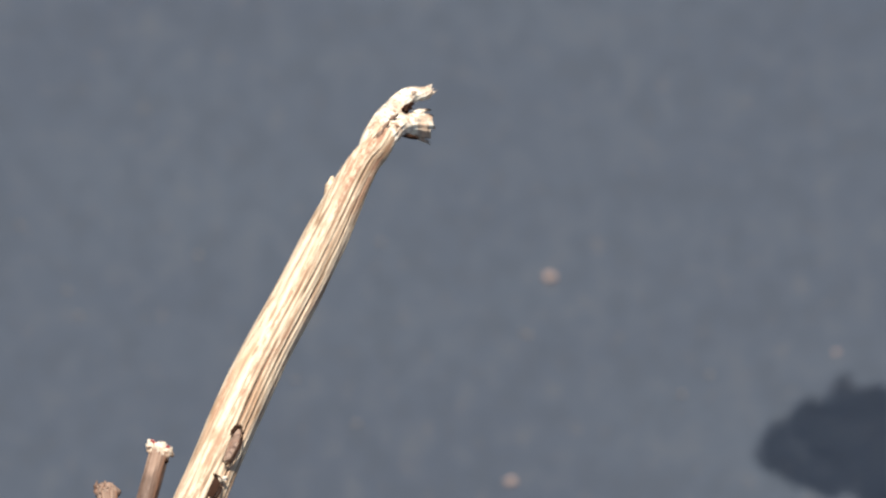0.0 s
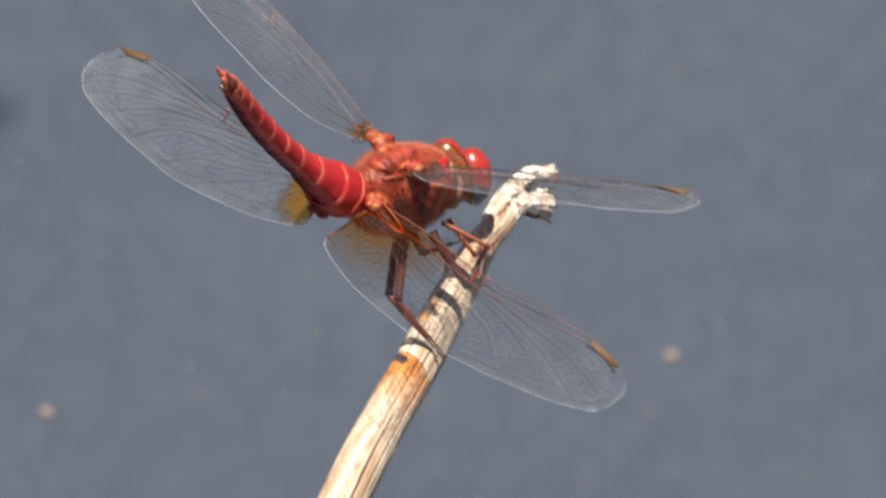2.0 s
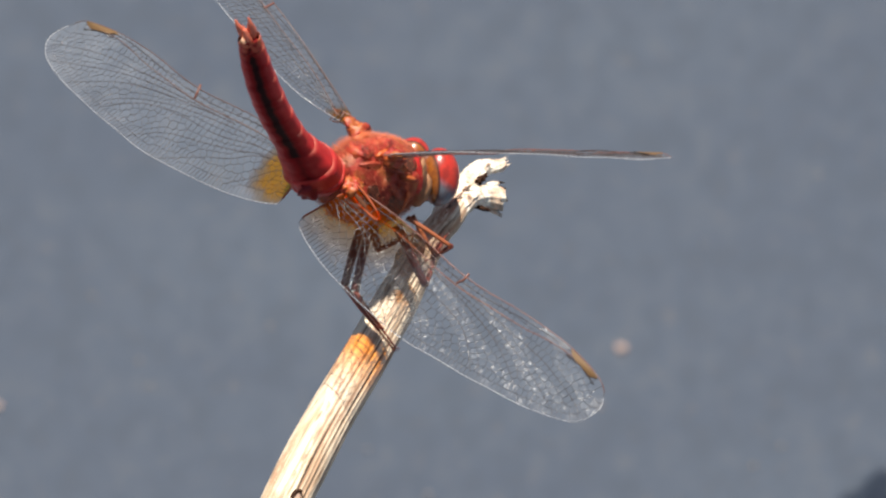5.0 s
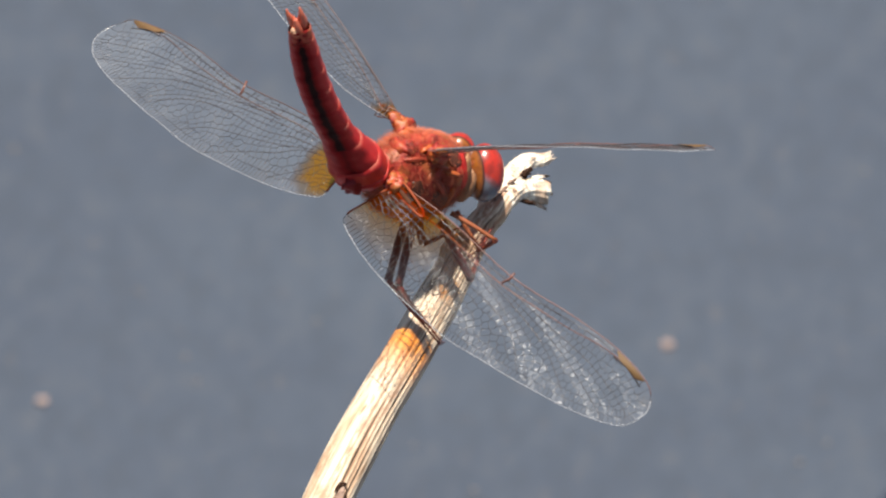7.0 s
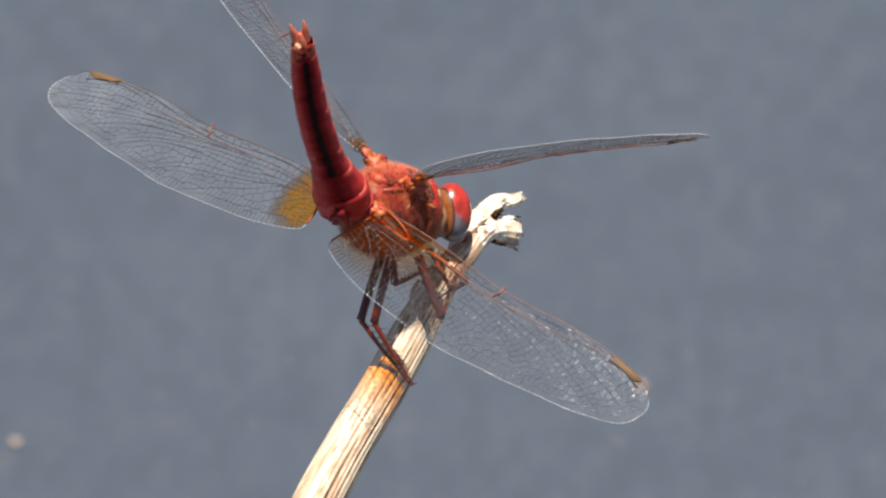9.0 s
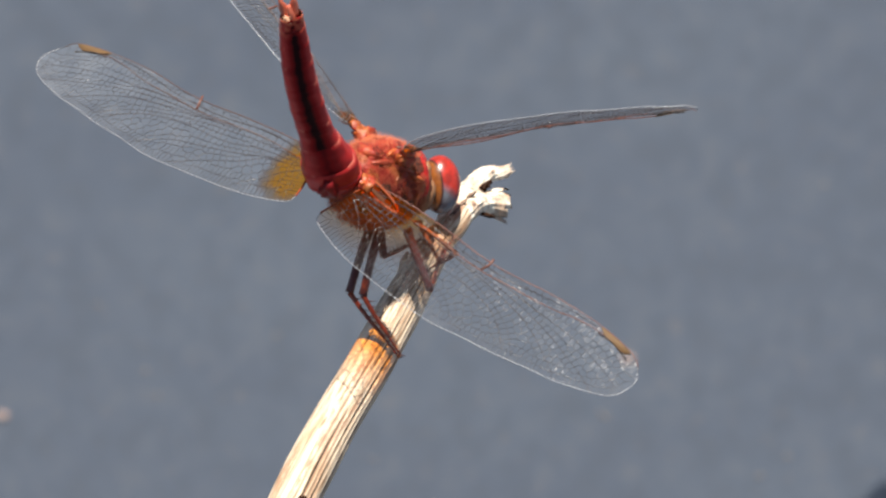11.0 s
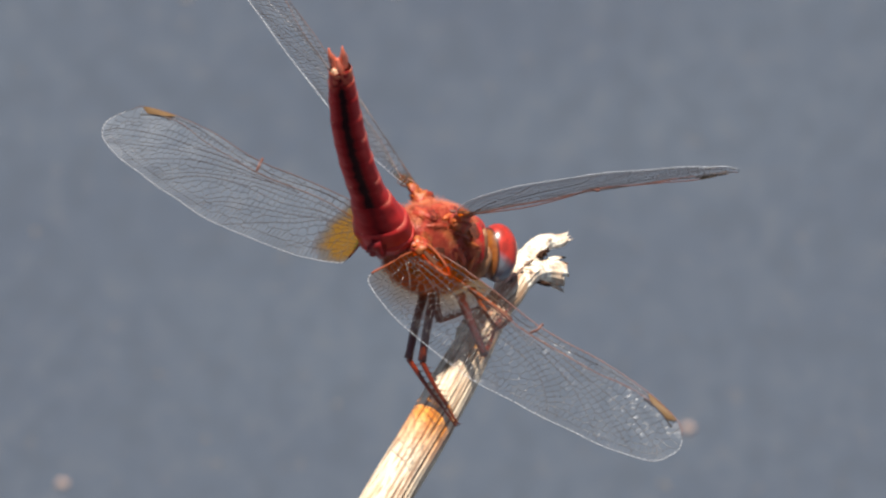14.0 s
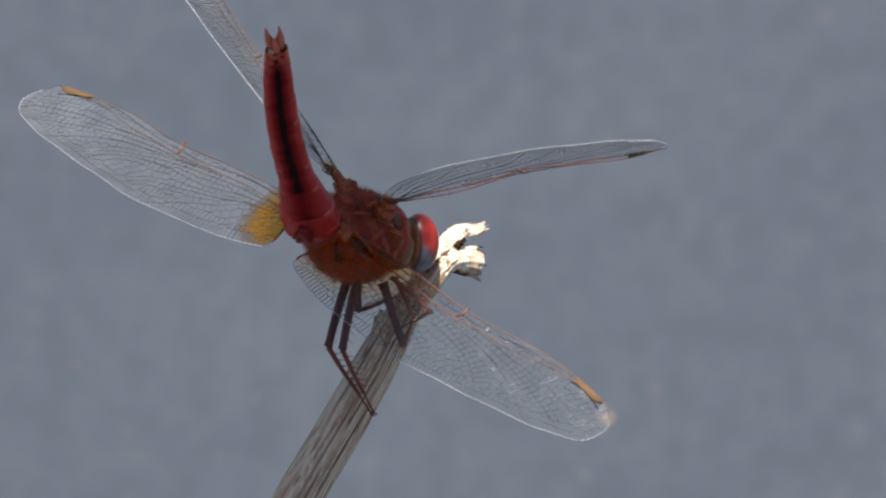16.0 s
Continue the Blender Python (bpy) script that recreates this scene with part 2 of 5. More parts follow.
ORANGE = mat_plain("orange_cuticle", (0.50, 0.11, 0.02), 0.4, 1500.0, 0.4)
CREAM = mat_plain("cream_tip", (0.66, 0.36, 0.22), 0.35, 1900.0, 0.6)
THORAX = mat_thorax()
HAIR = mat_plain("rusty_hair", (0.50, 0.125, 0.055), 0.6, 3000.0, 0.4)
EYES = {sgn: mat_eye(sgn) for sgn in (-1, 1)}
HEAD_BACK = mat_plain("amber_brown_cuticle", (0.17, 0.048, 0.018), 0.42, 900.0, 0.7)
LEG_DARK = mat_plain("dark_leg", (0.115, 0.036, 0.034), 0.34, 1600.0, 0.4)
LEG_AMBER = mat_plain("amber_leg", (0.30, 0.085, 0.030), 0.36, 1600.0, 0.4)
LEG_RED = mat_plain("red_leg", (0.22, 0.045, 0.022), 0.36, 1600.0, 0.4)
VEIN = mat_plain("wing_vein", (0.058, 0.046, 0.046), 0.28, 1600.0, 0.3)
VEIN_DULL = mat_plain("dull_wing_vein", (0.125, 0.075, 0.064), 0.35, 1600.0, 0.3)
VEIN_RED = mat_plain("red_wing_vein", (0.18, 0.070, 0.050), 0.4, 1600.0, 0.3)
STIGMA = mat_plain("ochre_wing_spot", (0.14, 0.075, 0.026), 0.7, 1600.0, 0.25)
FILMS = {
    "LH": mat_membrane("hind_wing_film", (0.0, -2.6), (0.95, 0.65), 2.4, 3.8, 0.14, (0.026, 0.050), (0.86, 0.50, 0.10), (0.44, 0.18, 0.02)),
    "RH": mat_membrane("hind_wing_film", (1.8, 0.0), (0.75, 1.0), 3.0, 8.0, 0.03, (0.004, 0.022), (0.97, 0.44, 0.025), (0.62, 0.18, 0.04)),
    "LF": mat_membrane("fore_wing_film", (0.0, -1.0), (1.0, 1.0), 1.3, 2.7, 0.14, (0.015, 0.03), (0.9, 0.46, 0.06), (0.46, 0.14, 0.02)),
    "RF": mat_membrane("fore_wing_film", (0.0, -1.0), (1.0, 1.0), 1.3, 2.7, 0.14, (0.03, 0.04), (0.9, 0.46, 0.06), (0.46, 0.14, 0.02)),
}
RIM = mat_plain("pale_wing_rim", (0.46, 0.47, 0.50), 0.13, 1600.0, 0.6, 0.0001, 1.0)
CRIMSON = mat_plain("crimson_cuticle", (0.34, 0.030, 0.024), 0.38, 1400.0, 0.5, 0.00015)
ROOT_RIM = mat_plain("rusty_orange_rim", (0.30, 0.060, 0.018), 0.6, 1500.0, 0.4, 0.00004, 0.25)
ROOT_CELL = mat_plain("brown_wing_cell", (0.10, 0.040, 0.022), 0.8, 1500.0, 0.5, 0.00004, 0.1)
CLASP = mat_plain("pale_orange_cuticle", (0.62, 0.15, 0.085), 0.4, 1500.0, 0.35)
TAN = mat_plain("tan_hairy_cuticle", (0.36, 0.17, 0.08), 0.6, 1500.0, 0.6, 0.0002)
PIT = mat_plain("dark_brown_cuticle", (0.11, 0.034, 0.016), 0.35, 1500.0, 0.7, 0.0002)
PINK = mat_plain("rusty_red_ridge", (0.36, 0.060, 0.030), 0.40, 1500.0, 0.5, 0.0002)
PEBBLE = mat_plain("pale_grit", (0.34, 0.25, 0.22), 0.7, 900.0, 0.4)
DULL_GRIT = mat_plain("dull_grit", (0.17, 0.16, 0.16), 0.7, 900.0, 0.3)
LEAF = mat_plain("green_leaf", (0.07, 0.12, 0.035), 0.5, 160.0, 0.4, 0.0003)


def mat_holed_leaf():
    """A leaf for an unseen weed; small holes thin the shade it casts."""
    m = Mat("holed_leaf")
    v = m.coords()
    m.colour(m.mix(m.noise(v, 160.0), (0.05, 0.09, 0.025), (0.09, 0.14, 0.04)))
    m.set(Roughness=0.5)
    tr = m.n.new("ShaderNodeBsdfTransparent")
    mx = m.n.new("ShaderNodeMixShader")
    m.link(m.ramp(m.noise(v, 4200.0, 1.0), ((0.41, (0, 0, 0)), (0.47, (1, 1, 1)))), mx.inputs["Fac"])
    m.link(tr.outputs["BSDF"], mx.inputs[1])
    m.link(m.bsdf.outputs["BSDF"], mx.inputs[2])
    m.link(mx.outputs["Shader"], m.out.inputs["Surface"])
    return m.m


HOLED = mat_holed_leaf()
BLUE = mat_plain("blue_cuticle", (0.025, 0.22, 0.31), 0.35, 1300.0, 0.3)


# ---- mesh helpers ----
def part(name, bm, material, parent=None, label="", smooth=True):
    """Links a bmesh as one mesh object, under a thing or a part."""
    me = bpy.data.meshes.new(name)
    bmesh.ops.recalc_face_normals(bm, faces=bm.faces)
    bm.to_mesh(me)
    bm.free()
    for mt in material if isinstance(material, (list, tuple)) else [material]:
        me.materials.append(mt)
    if smooth:
        for p in me.polygons:
            p.use_smooth = True
    ob = new(name, me)
    if parent is not None:
        ob.parent = parent
        ob.matrix_parent_inverse = parent.matrix_basis.inverted()
    if label:
        tagged(ob, label)
    return ob


def tube(bm, points, radii, sides=10, cap=True, flat=1.0, shape=None):
    """A lofted tube through points; shape(i, a) scales the radius at ring i and angle a."""
    pts = [Vector(p) for p in points]
    rings = []
    side = None
    for i, p in enumerate(pts):
        d = (pts[min(i + 1, len(pts) - 1)] - pts[max(i - 1, 0)]).normalized()
        if side is None:
            side = d.cross(Vector((0, 0, 1)) if abs(d.z) < 0.9 else Vector((1, 0, 0))).normalized()
        side = (side - d * side.dot(d)).normalized()
        up = d.cross(side)
        ring = []
        for k in range(sides):
            a = math.tau * k / sides
            r = radii[i] * (shape(i, a) if shape else 1.0)
            ring.append(bm.verts.new(p + side * (math.cos(a) * r) + up * (math.sin(a) * r * flat)))
        rings.append(ring)
    faces = []
    for i in range(len(rings) - 1):
        for k in range(sides):
            faces.append(bm.faces.new((rings[i][k], rings[i][(k + 1) % sides], rings[i + 1][(k + 1) % sides], rings[i + 1][k])))
    if cap:
        bm.faces.new(rings[0][::-1])
        bm.faces.new(rings[-1])
    return rings, faces


def blob(bm, centre, radii, rot=None, seg=24, rings=14, lumps=0.0, freq=1.0, seed=0.0):
    """An ellipsoid with lumps."""
    made = bmesh.ops.create_uvsphere(bm, u_segments=seg, v_segments=rings, radius=1.0)["verts"]
    rot = rot or Matrix.Identity(3)
    for v in made:
        q = v.co.copy()
        k = 1.0 + lumps * noise.noise(q * freq + Vector((seed, seed * 1.7, 0)))
        v.co = Vector(centre) + rot @ Vector((q.x * radii[0], q.y * radii[1], q.z * radii[2])) * k
    return made


def settle(ob, origin, axis):
    """Turns the object's own space so that its z runs along axis, and leaves its mesh where it is."""
    m = Matrix.Translation(origin) @ Vector(axis).to_track_quat("Z", "Y").to_matrix().to_4x4()
    ob.data.transform(m.inverted())
    ob.matrix_basis = m
    return ob


def curve_points(ctrl, steps):
    """Catmull-Rom through the control points."""
    c = [Vector(p) for p in ctrl]
    c = [c[0] * 2 - c[1]] + c + [c[-1] * 2 - c[-2]]
    out = []
    for i in range(1, len(c) - 2):
        for k in range(steps):
            t = k / steps
            a, b, d, e = c[i - 1], c[i], c[i + 1], c[i + 2]
            out.append(0.5 * (2 * b + (d - a) * t + (2 * a - 5 * b + 4 * d - e) * t * t + (3 * b - a - 3 * d + e) * t ** 3))
    out.append(c[-2])
    return out


# ---- ground ----
def ground():
    bm = bmesh.new()
    bmesh.ops.create_grid(bm, x_segments=40, y_segments=40, size=300.0)
    ob = part("ground", bm, SILT, smooth=False)
    tagged(ob, "blue-grey wet silt flat with fine pale grit", "ground", kind="structure")
    ob.location = (0, 0, 0)


ground()


# ---- dry stems ----
def stem_path():
    """The main stem's axis in plan units, from the broken top down to the silt."""
    top = [(-4.7, -4.6, 6.0), (-5.7, -6.1, 6.7), (-7.7, -8.7, 7.6), (-12.7, -18.7, 12.1), (-18.6, -30.1, 20.1), (-23.5, -41.5, 28.1)]
    d = Vector((-4.75, -11.2, 7.84))
    low = Vector(top[-1])
    while (PLAN @ low).z * UNIT + TIP.z > -0.004:
        low = low + d * 1.6
        top.append(tuple(low))
    return [place(*p) for p in top]


def dry_stem():
    pts = curve_points(stem_path(), 10)
    n = len(pts)
    span = [0.0]
    for i in range(1, n):
        span.append(span[-1] + (pts[i] - pts[i - 1]).length)
    base = [UNIT * (1.20 + 1.0 * min(1.0, span[i] / 0.011) ** 0.8 + 0.34 * min(1.0, span[i] / 0.030) + 0.10 * noise.noise(Vector((span[i] * 130, 0, 3)))) for i in range(n)]

    # grooves run the length of the stem, close together on its right flank
    d0 = (pts[60] - pts[0]).normalized()
    side0 = d0.cross(Vector((0, 0, 1))).normalized()
    up0 = d0.cross(side0)

    def facing(a):
        o = side0 * math.cos(a) + up0 * math.sin(a)
        return math.degrees(math.atan2(o.dot(AX_R.cross(d0).cross(d0).normalized() * -1), o.dot(AX_R.cross(d0).normalized() * (1 if AX_R.cross(d0).dot(AX_N) > 0 else -1))))

    lines = [-172, -155, -136, -118, -97, -78, -48, -12, 22, 36, 48, 60, 73, 87, 104, 124, 147, 166]
    sides = 180

    def groove(i, a):
        s = span[i]
        f = facing(a) + 7.0 * noise.noise(Vector((s * 45, 0, 8))) + s / 0.05 * 9.0
        f = (f + 180) % 360 - 180
        best = min(range(len(lines)), key=lambda k: abs(lines[k] - f))
        off = abs(lines[best] - f)
        strong = 1.0 if lines[best] in (36, 60, 87, 104) else 0.35
        deep = strong * (0.70 + 1.3 * noise.noise(Vector((s * 120, best * 3.1, 1))) + 0.5 * noise.noise(Vector((s * 500, best * 3.1, 4))))
        return f, off, max(0.0, deep) * min(1.0, 0.25 + s / 0.009)

    def ribs(i, a):
        f, off, deep = groove(i, a)
        r = 1.0 - 0.11 * deep * math.exp(-(off / 3.2) ** 2) + 0.03 * math.sin(radians(2 * f) + 1.0)
        return r + 0.05 * noise.noise(Vector((math.cos(a) * 2, math.sin(a) * 2, span[i] * 160)))

    bm = bmesh.new()
    # red darkens the grooves; green holds the brown streak and stains
    stem_tone = bm.verts.layers.float_color.new("stem_tone")
    rings, _ = tube(bm, pts, base, sides, True, 1.0, ribs)
    for i in range(n):
        for k in range(sides):
            f, off, deep = groove(i, math.tau * k / sides)
            rust = (1.0 + 1.6 * math.exp(-span[i] / 0.010)) * max(0.0, 1.0 - abs(f - 12) / 13.0) * max(0.0, 0.55 + 1.6 * noise.noise(Vector((f * 0.12, span[i] * 120, 2))))
            stain = max(0.0, noise.noise(Vector((math.cos(radians(f)) * 1.5, math.sin(radians(f)) * 1.5, span[i] * 110 + 4))) - 0.09) * 2.6
            rings[i][k][stem_tone] = (min(1.0, deep * 1.7 * math.exp(-(off / 2.4) ** 2)), min(1.0, rust + stain), 0, 1)
    stem = settle(part("dry_stem", bm, STRAW), pts[0], pts[0] - pts[60])
    tagged(stem, "pale dry ribbed plant stem with a torn, forked tip", "plant stem", group="dry stems")

    def prong(ctrl, radii, flat, seed, label, mat):
        p = [place(*c) for c in ctrl]
        cp = curve_points(p, 7)
        rr = [UNIT * np.interp(i / (len(cp) - 1), np.linspace(0, 1, len(radii)), radii) for i in range(len(cp))]
        bm = bmesh.new()

        def rag(i, a):
            v = Vector((math.cos(a) * 1.6, math.sin(a) * 1.6, i * 0.33 + seed))
            fibre = 0.09 * math.sin(11 * a + 0.5 * i * 0.3) + 0.12 * noise.noise(Vector((math.cos(a) * 5, math.sin(a) * 5, i * 0.12 + seed)))
            return 1.0 + 0.15 * noise.noise(v) + 0.55 * fibre + 0.03 * noise.noise(v * 6.0)

        rings, _ = tube(bm, cp, rr, 44, True, flat, rag)
        axis = (cp[-1] - cp[-2]).normalized()
        for k, v in enumerate(rings[-1]):
            v.co += axis * UNIT * (1.1 * noise.noise(Vector((k * 0.55, seed, 0))) + 0.4 * noise.noise(Vector((k * 1.7, seed, 3))))
        return part("prong", bm, mat, stem, label)

    prong([(-6.9, -6.9, 6.9), (-6.0, -5.2, 6.0), (-5.1, -3.7, 4.8), (-4.2, -2.5, 3.2), (-3.3, -1.4, 1.7), (-2.5, -0.8, 0.6), (-1.7, -0.7, 0.1), (-1.0, -0.6, 0.1), (-0.3, -0.2, 0.0)],
          [0.9, 1.35, 1.4, 1.25, 1.05, 0.95, 0.9, 0.85, 0.6], 0.75, 2.0, "upper torn prong of bleached fibre", PITH)
    prong([(-6.6, -6.9, 7.2), (-4.9, -4.9, 6.2), (-3.8, -3.9, 4.8), (-2.9, -3.6, 3.6), (-1.9, -3.7, 2.8), (-1.0, -3.9, 2.2)],
          [0.9, 1.25, 1.2, 1.2, 1.4, 1.65], 0.8, 9.0, "lower torn prong with a ragged end", PITH)
    # torn lips at the prong's end
    prong([(-2.2, -4.7, 3.4), (-1.5, -5.1, 2.8), (-0.7, -5.45, 2.3)], [0.25, 0.42, 0.35], 0.5, 4.0, "curled lip of torn fibre", PITH)
    prong([(-2.0, -2.6, 3.2), (-1.4, -2.4, 2.8), (-0.9, -2.3, 2.6)], [0.35, 0.35, 0.2], 0.5, 6.0, "curled lip of torn fibre", PITH)
    # brown hollows and torn bark round the fork; painted shade under the lower prong
    for (r, u, n0), (a, b), turn, seed, mt in (((-2.4, -0.75, 1.3), (0.6, 0.22), 28, 1.0, STEM_GREY), ((-4.9, -3.9, 7.0), (0.6, 0.16), 50, 2.0, STEM_GREY), ((-4.1, -3.0, 5.7), (0.5, 0.16), 35, 3.0, STEM_GREY),
                                               ((-4.0, -4.2, 6.3), (0.35, 0.5), -20, 4.0, STEM_GREY), ((-2.6, -4.9, 4.6), (1.0, 0.2), -12, 5.0, SCAR_SHADE), ((-5.6, -4.9, 7.6), (0.8, 0.25), 58, 6.0, STEM_GREY)):
        bm = bmesh.new()
        blob(bm, place(r, u, n0), [UNIT * a, UNIT * b, UNIT * 0.2], PLAN @ pose(0, 0, 0, 0, 0, turn).to_3x3(), 20, 12, 0.9, 2.6, seed)
        part("hollow_and_shade", bm, mt, stem, "brown hollows and painted shade of the torn end")
    # dark split between the prongs
    bm = bmesh.new()
    blob(bm, place(-2.8, -2.15, 3.5), [UNIT * 0.75, UNIT * 0.35, UNIT * 0.6], PLAN @ pose(0, 0, 0, 0, 0, 38).to_3x3(), 22, 14, 0.9, 2.4)
    part("split", bm, SCAR_SHADE, stem, "dark split between the prongs")
    # bud scale
    bm = bmesh.new()
    c = [place(-10.4, -11.3, 8.2), place(-10.35, -9.9, 7.7), place(-10.2, -8.9, 7.4)]
    tube(bm, c, [UNIT * 0.75, UNIT * 0.6, UNIT * 0.12], 9, True, 0.5)
    part("bud_scale", bm, STRAW, stem)
    # oval scar with a raised rim, and the hole of a lost side shoot
    for name, (r, u), (lx, lz), turn, mat_in in (("oval_scar", (-19.9, -35.3), (0.66, 2.0), 22, STEM_GREY), ("shoot_scar", (-21.9, -39.4), (0.95, 1.25), 18, SCAR_SHADE)):
        n0 = -0.7 * u - 1.0 + 2.45
        m3 = PLAN @ Matrix(((1, 0, 0), (0, 1, 0), (0.06, -0.70, 1))) @ pose(0, 0, 0, 0, 0, -turn).to_3x3()
        ctr = place(r, u, n0 + 0.40)
        for half in (0, 1):
            ring = []
            for k in range(15):
                a = math.pi * (k / 14 + half) + 1.1
                w = 1.0 + 0.2 * noise.noise(Vector((math.cos(a) * 2, math.sin(a) * 2, lz)))
                dx, du = math.cos(a) * lx * w * (1 - 0.35 * abs(math.sin(a - 0.1)) ** 6), math.sin(a) * lz * w
                ring.append(ctr + m3 @ Vector((dx, du, -0.25 * dx * dx)) * UNIT)
            bm = bmesh.new()
            tube(bm, ring, [UNIT * (0.04 + (0.26 if half == 0 else 0.08) * math.sin(math.pi * k / 14)) for k in range(15)], 7)
            part(name, bm, SCAR_SHADE, stem, "dark-rimmed oval leaf scar" if name == "oval_scar" else "ragged hole of a lost shoot")
        bm = bmesh.new()
        blob(bm, ctr - AX_N * UNIT * 0.10, [UNIT * lx * 0.75, UNIT * lz * 0.85, UNIT * 0.18], m3, 18, 10, 0.25, 2.0)
        part("pith", bm, mat_in, stem)
    bm = bmesh.new()
    blob(bm, place(-21.0, -38.7, 28.5), [UNIT * 0.55, UNIT * 0.3, UNIT * 0.3], PLAN @ pose(0, 0, 0, 0, 0, 20).to_3x3(), 16, 10, 0.6, 2.2)
    part("torn_bark", bm, PITH, stem, "torn pale bark")
    return stem


def short_stem(top, lean, radius, cap_size, cap_rind, label, mat):
    d = Vector(lean)
    p = [Vector(top)]
    while (PLAN @ p[-1]).z * UNIT + TIP.z > -0.004:
        p.append(p[-1] + d)
    pts = curve_points([place(*q) for q in p], 3)
    bm = bmesh.new()
    tube(bm, pts, [UNIT * radius] * len(pts), 28, True, 1.0, lambda i, a: 1 + 0.06 * math.sin(9 * a) + 0.08 * noise.noise(Vector((math.cos(a) * 2, math.sin(a) * 2, i * 0.5 + radius))))
    stem = settle(part("dry_stem", bm, mat), pts[0], pts[0] - pts[9])
    tagged(stem, label, "plant stem", group="dry stems")
    t0 = Vector(top)
    bm = bmesh.new()
    blob(bm, place(t0.x + 0.1, t0.y + 0.1, t0.z), [UNIT * cap_size * (0.8 if cap_rind else 1.0), UNIT * cap_size * 0.75, UNIT * cap_size * 0.8], PLAN @ pose(0, 0, 0, 0, 0, -25).to_3x3(), 28, 18, 0.6, 1.6, radius)
    part("torn_top", bm, PITH if cap_rind else STEM_GREY, stem, "frayed pale pith at the broken top" if cap_rind else "frayed brown broken top")
    if not cap_rind:
        rng = random.Random(3)
        for k in range(9):
            a = math.tau * k / 9
            foot = Vector((t0.x + 0.8 * math.cos(a), t0.y - 0.2, t0.z + 0.8 * math.sin(a)))
            bm = bmesh.new()
            tube(bm, [place(*foot), place(*(foot + Vector((rng.uniform(-0.4, 0.1), 0.7, 0)))), place(*(foot + Vector((rng.uniform(-0.9, 0.2), rng.uniform(1.0, 1.7), 0.1))))], [UNIT * 0.3, UNIT * 0.2, UNIT * 0.05], 6)
            part("fibre", bm, STEM_GREY, stem)
    if cap_rind:
        for dr, du, size, tall in ((-0.85, 0.75, 0.42, 1.5), (0.95, 0.15, 0.48, 1.1), (1.25, -0.1, 0.25, 0.9)):
            bm = bmesh.new()
            blob(bm, place(t0.x + dr, t0.y + du, t0.z + 0.2), [UNIT * size, UNIT * size * tall, UNIT * size], PLAN, 18, 12, 0.7, 1.9, dr)
            part("torn_horn", bm, PITH, stem, "frayed horn of pale pith")
        bm = bmesh.new()
        rim = curve_points([place(t0.x + a, t0.y + b, t0.z + 0.35) for a, b in ((-0.8, 1.4), (-0.3, 1.0), (0.4, 0.72), (1.1, 0.68))], 5)
        tube(bm, rim, [UNIT * 0.17] * len(rim), 7)
        part("rind", bm, RIND, stem, "reddish rim of rind")
        # dark lump that stands for the shade under the frayed top
        bm = bmesh.new()
        blob(bm, place(t0.x + 0.2, t0.y - 0.75, t0.z + 0.75), [UNIT * 0.8, UNIT * 0.22, UNIT * 0.3], PLAN, 16, 8, 0.6, 2.0)
        part("cap_shade", bm, SCAR_SHADE, stem, "dark lump for the shade below the pith")


STEM = dry_stem()
short_stem((-27.3, -36.3, 22.0), (-3.0, -11.2, 7.0), 0.98, 1.28, True, "thin brown dry stem with a frayed whitish top", STEM_GREY)
short_stem((-32.4, -40.3, 24.0), (1.0, -11.2, 7.0), 1.05, 1.25, False, "short dark broken stem beside the pale one", STEM_GREY)


# ---- grit on the silt ----
def grit(x, y, size, seed, label, mt):
    bm = bmesh.new()
    blob(bm, (0, 0, 0), (size, size * 0.85, size * 0.55), None, 12, 8, 0.5, 1.3, seed)
    ob = part("grit", bm, mt)
    ob.location = (x, y, size * 0.3)
    tagged(ob, label, "pebble", group="grit on the silt")


for x, y, s in ((0.0128, 0.3215, 1.0), (0.0439, 0.3056, 0.5), (0.0083, 0.2785, 0.8), (-0.0558, 0.3089, 0.95)):
    grit(x, y, 0.00080 * s, x * 900, "pale pinkish grain of grit on grey silt", PEBBLE)
for x, y, s in ((0.0103, 0.3093, 0.6), (-0.0059, 0.3293, 0.5), (-0.0403, 0.3189, 0.5), (-0.0261, 0.3265, 0.55), (-0.0607, 0.3643, 0.6), (-0.0389, 0.3136, 0.55),
                (0.0269, 0.2968, 0.6), (-0.0084, 0.2906, 0.6), (0.0096, 0.3101, 0.5), (-0.0451, 0.4183, 0.8), (-0.0209, 0.4199, 0.7), (0.0300, 0.3010, 0.5),
                (-0.0460, 0.3330, 0.45), (-0.0150, 0.3000, 0.5), (0.0220, 0.3450, 0.4), (-0.0330, 0.3520, 0.4), (0.0350, 0.3600, 0.45), (-0.0090, 0.3700, 0.35)):
    grit(x, y, 0.00070 * s, x * 700, "small faint grain of grit on grey silt", DULL_GRIT)


